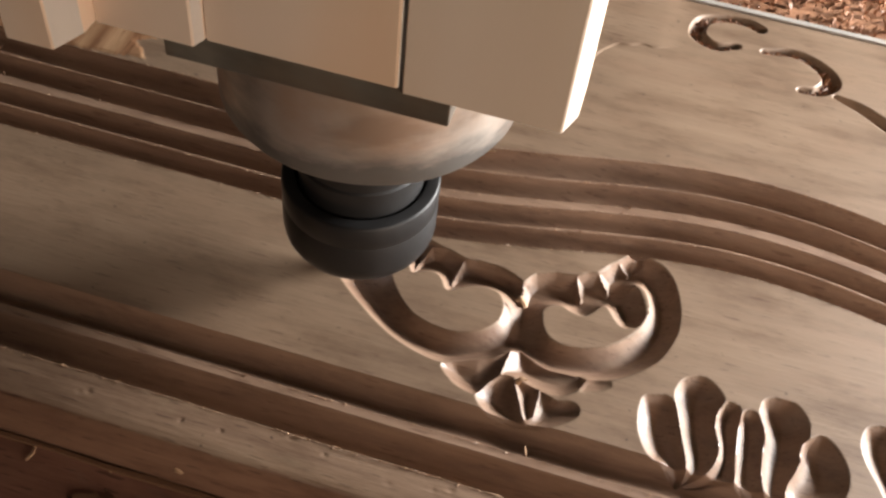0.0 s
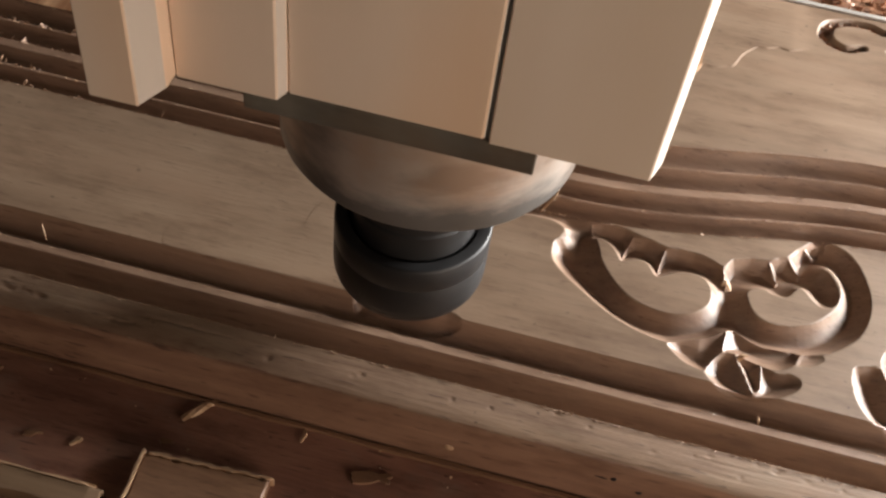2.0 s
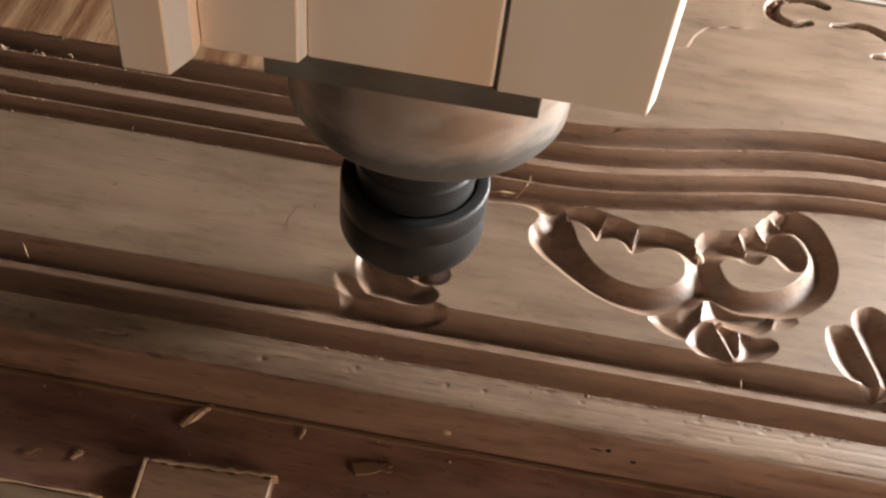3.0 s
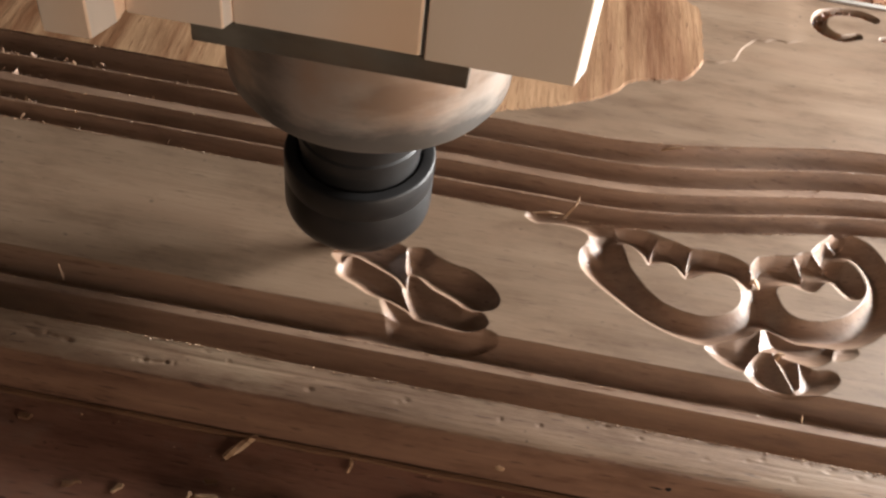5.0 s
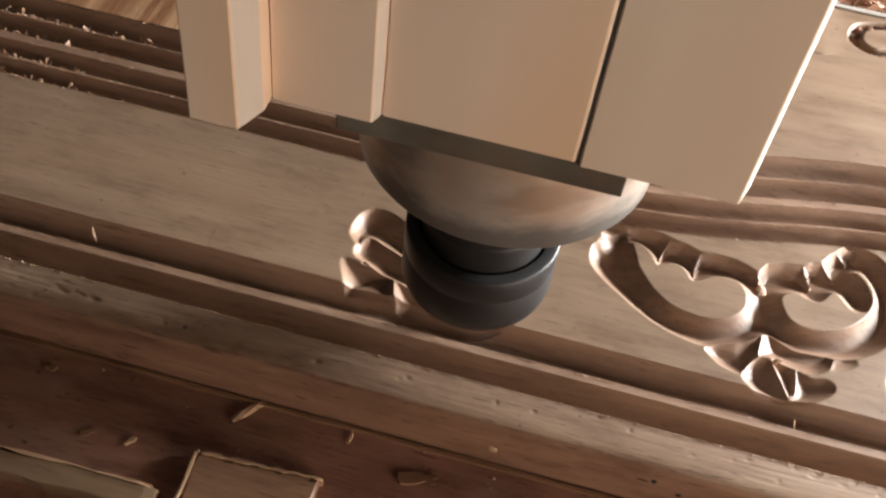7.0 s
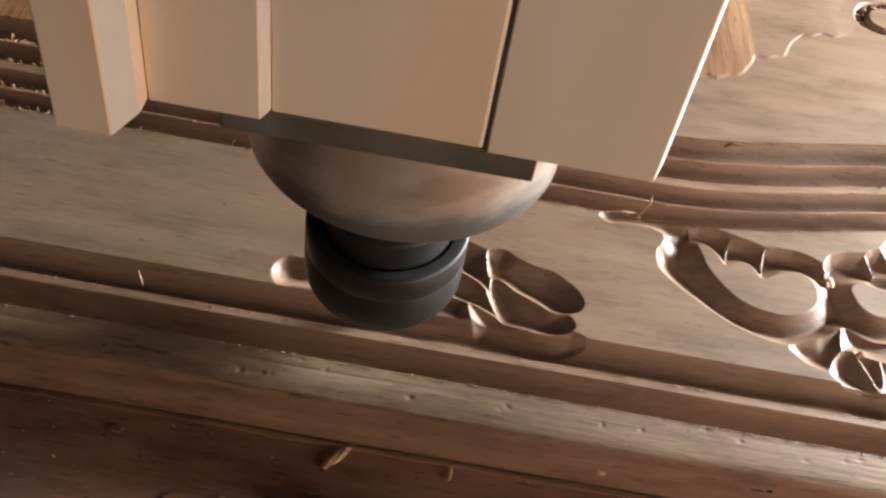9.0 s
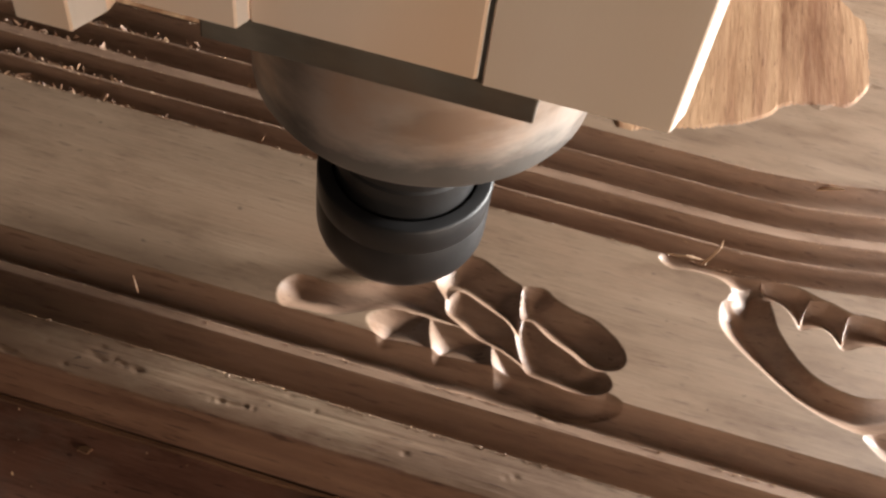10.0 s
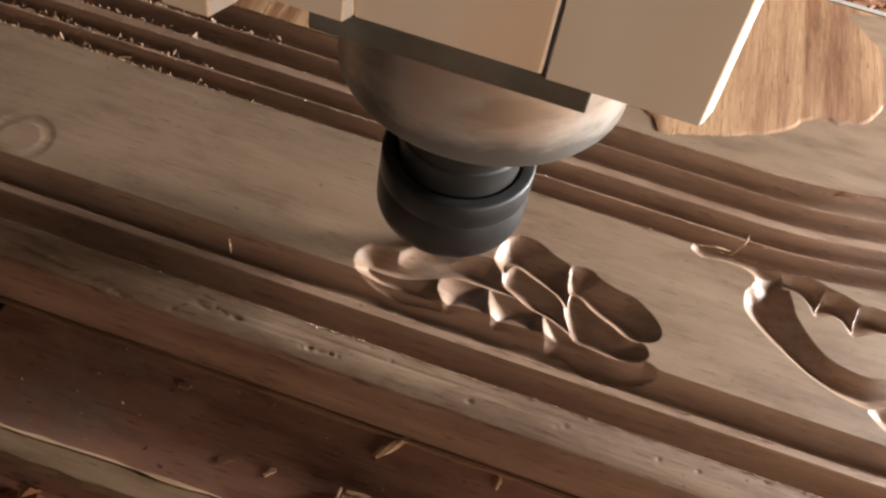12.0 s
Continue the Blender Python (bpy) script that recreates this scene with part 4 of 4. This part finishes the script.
# ---- the router head ----
head = tagged(new("router_head"), "cream router head with steel spindle and black collet nut", "router spindle")
mm = lambda *p: tuple(c / 1000 for c in p)
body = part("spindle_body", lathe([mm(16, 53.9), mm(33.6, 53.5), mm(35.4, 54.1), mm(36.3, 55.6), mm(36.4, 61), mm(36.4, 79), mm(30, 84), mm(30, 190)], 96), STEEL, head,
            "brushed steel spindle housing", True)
body.location = mm(1.2, 2.0, 0)
collar = part("spindle_nose", lathe([mm(13, 18), mm(16.6, 18.2), mm(16.6, 29), mm(17.2, 29.6), mm(17.2, 33), mm(16.6, 33.6), mm(16.6, 44), mm(17.8, 45), mm(17.8, 53.7)]), COLLAR, head,
              "dark steel spindle nose", True)
nut = part("collet_nut", lathe([mm(5, 0.6), mm(9, 0), mm(13, 0.1), *[mm(13.2 + 7.8 * math.sin(a), 8.4 - 8.2 * math.cos(a)) for a in np.linspace(0.12, math.pi / 2, 9)], mm(21, 16.9), mm(20.9, 17.1), mm(21, 17.3),
                                mm(21, 24.3), mm(20.7, 24.8), mm(20.3, 25), mm(17.6, 24.9), mm(17.2, 24.2), mm(16.4, 23)]), BLACK, head, "black steel collet nut with a rounded lower edge", True)
part("collet", lathe([mm(3.4, -1.4), mm(7.5, -1.2), mm(8.6, 0.2), mm(8.6, 1.5)]), COLLAR, nut, "", True)
part("cutter", lathe([mm(0.6, -15.6), mm(1.6, -15.0), mm(2.4, -13.6), mm(2.6, -11.5), mm(2.6, -6), mm(3.0, -5.4), mm(3.0, 1.0)], 24), BIT, head, "thin round-nosed cutter", True)


def plate_bm(x0, x1, y0, y1, z0, z1, chamfer, back):
    """A tall plate whose right front edge is cut off at a slant."""
    bm = bmesh.new()
    ring = [(x0, y1), (x0, y0), (x1 - chamfer, y0), (x1, y0 + back), (x1, y1)]
    low = [bm.verts.new(mm(*p, z0)) for p in ring]
    top = [bm.verts.new(mm(*p, z1)) for p in ring]
    for k in range(5):
        j = (k + 1) % 5
        bm.faces.new((low[k], low[j], top[j], top[k]))
    bm.faces.new(low[::-1])
    bm.faces.new(top)
    bmesh.ops.bevel(bm, geom=[e for e in bm.edges], offset=0.0003, segments=1, affect="EDGES")
    return bm


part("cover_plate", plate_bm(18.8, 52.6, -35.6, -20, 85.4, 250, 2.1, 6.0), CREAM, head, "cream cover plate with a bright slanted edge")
part("cover_plate", plate_bm(-21.6, 18.0, -35.6, -20, 86.2, 250, 0.4, 0.4), CREAM_WARM, head)
part("guide_plate", plate_bm(-43.6, -21.7, -38.6, -20, 86.4, 250, 1.2, 3.0), CREAM_WARM, head, "slightly raised cream plate with a bright edge")
part("side_fin", plate_bm(-56.5, -43.7, -49.5, -20, 86.6, 250, 2.8, 7.0), CREAM_WARM, head, "cream fin standing out from the cover")
# faces slanting right take the edge tone, their brightness adjusted by colour
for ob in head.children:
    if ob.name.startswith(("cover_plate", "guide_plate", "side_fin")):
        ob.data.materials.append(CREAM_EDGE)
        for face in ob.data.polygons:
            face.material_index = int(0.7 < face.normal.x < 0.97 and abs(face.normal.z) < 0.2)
part("seam", block(mm(17.9, -34.9, 86.0), mm(18.9, -22, 249)), DARK_STEEL, head, "dark seam between the covers")
clamp = part("clamp_bracket", block(mm(-31.4, -35.2, 79.6), mm(28.6, -8, 86.0), 0.0004), BRACKET, head, "dark grey clamp bracket under the covers")
part("back_plate", block(mm(-50, 30, 82), mm(50, 44, 249), 0.0008), DARK_STEEL, head, "dark carriage plate behind the spindle")
part("carriage", block(mm(-62, -49, 250.5), mm(56, 60, 420), 0.002), CREAM, head, "cream carriage housing")


# ---- what moves ----
HEAD = [
    (0.0, -48.1, 48.8, 12.0),
    (0.2, -44.7, 64.1, 23.4),
    (0.5, -49.5, 68.0, 7.2),
    (0.8, -51.0, 67.0, 8.0),
    (1.0, -43.7, 63.8, 20.6),
    (1.2, -78.6, 11.9, 30.1),
    (1.5, -82.1, 4.3, 13.2),
    (1.8, -105.0, 12.0, 12.0),
    (2.0, -92.4, 13.6, 12.5),
    (2.2, -102.0, 9.5, 12.5),
    (2.4, -84.0, 4.5, 18.0),
    (2.5, -80.4, 5.7, 19.7),
    (2.7, -83.0, 22.9, 29.5),
    (3.0, -89.7, 27.7, 12.0),
    (3.2, -101.0, 31.0, 12.0),
    (3.4, -91.0, 28.0, 12.0),
    (3.6, -102.0, 36.0, 12.0),
    (3.75, -101.0, 20.0, 12.5),
    (4.2, -120.0, 29.0, 12.0),
    (4.5, -112.0, 28.0, 16.0),
    (4.8, -103.8, 30.3, 12.8),
    (5.0, -122.0, 39.1, 12.1),
    (5.5, -106.7, 15.7, 25.8),
    (6.0, -111.3, 7.2, 12.4),
    (6.5, -109.5, 19.5, 12.4),
    (6.8, -84.0, 20.0, 21.0),
    (7.0, -85.8, 12.9, 13.9),
    (7.2, -112.0, 27.0, 12.5),
    (7.5, -162.0, 19.1, 8.8),
    (7.7, -131.0, 25.0, 13.0),
    (8.0, -128.0, 27.0, 15.0),
    (8.4, -131.0, 23.0, 12.2),
    (8.65, -138.0, 15.0, 12.0),
    (8.9, -137.0, 10.5, 12.0),
    (9.3, -123.9, 11.0, 18.5),
    (9.5, -122.4, 29.7, 31.2),
    (9.7, -125.2, 23.0, 19.0),
    (10.0, -140.0, 34.1, 14.0),
    (10.5, -130.0, 37.0, 13.2),
    (11.0, -139.6, 35.1, 16.2),
    (11.5, -142.0, 7.8, 15.6),
    (12.0, -145.0, 32.2, 13.3),
]


def motions():
    walk(head, [(t, pose(x / 1000, y / 1000, z / 1000)) for t, x, y, z in HEAD])
    for ob, t in WASTE:
        up, down = pose(0, 0, 0), pose(0, 0, -0.0085)
        walk(ob, [(0.0, up), (max(t - 0.10, 0.03), up), (max(t, 0.13), down), (12.0, down)])


motions()
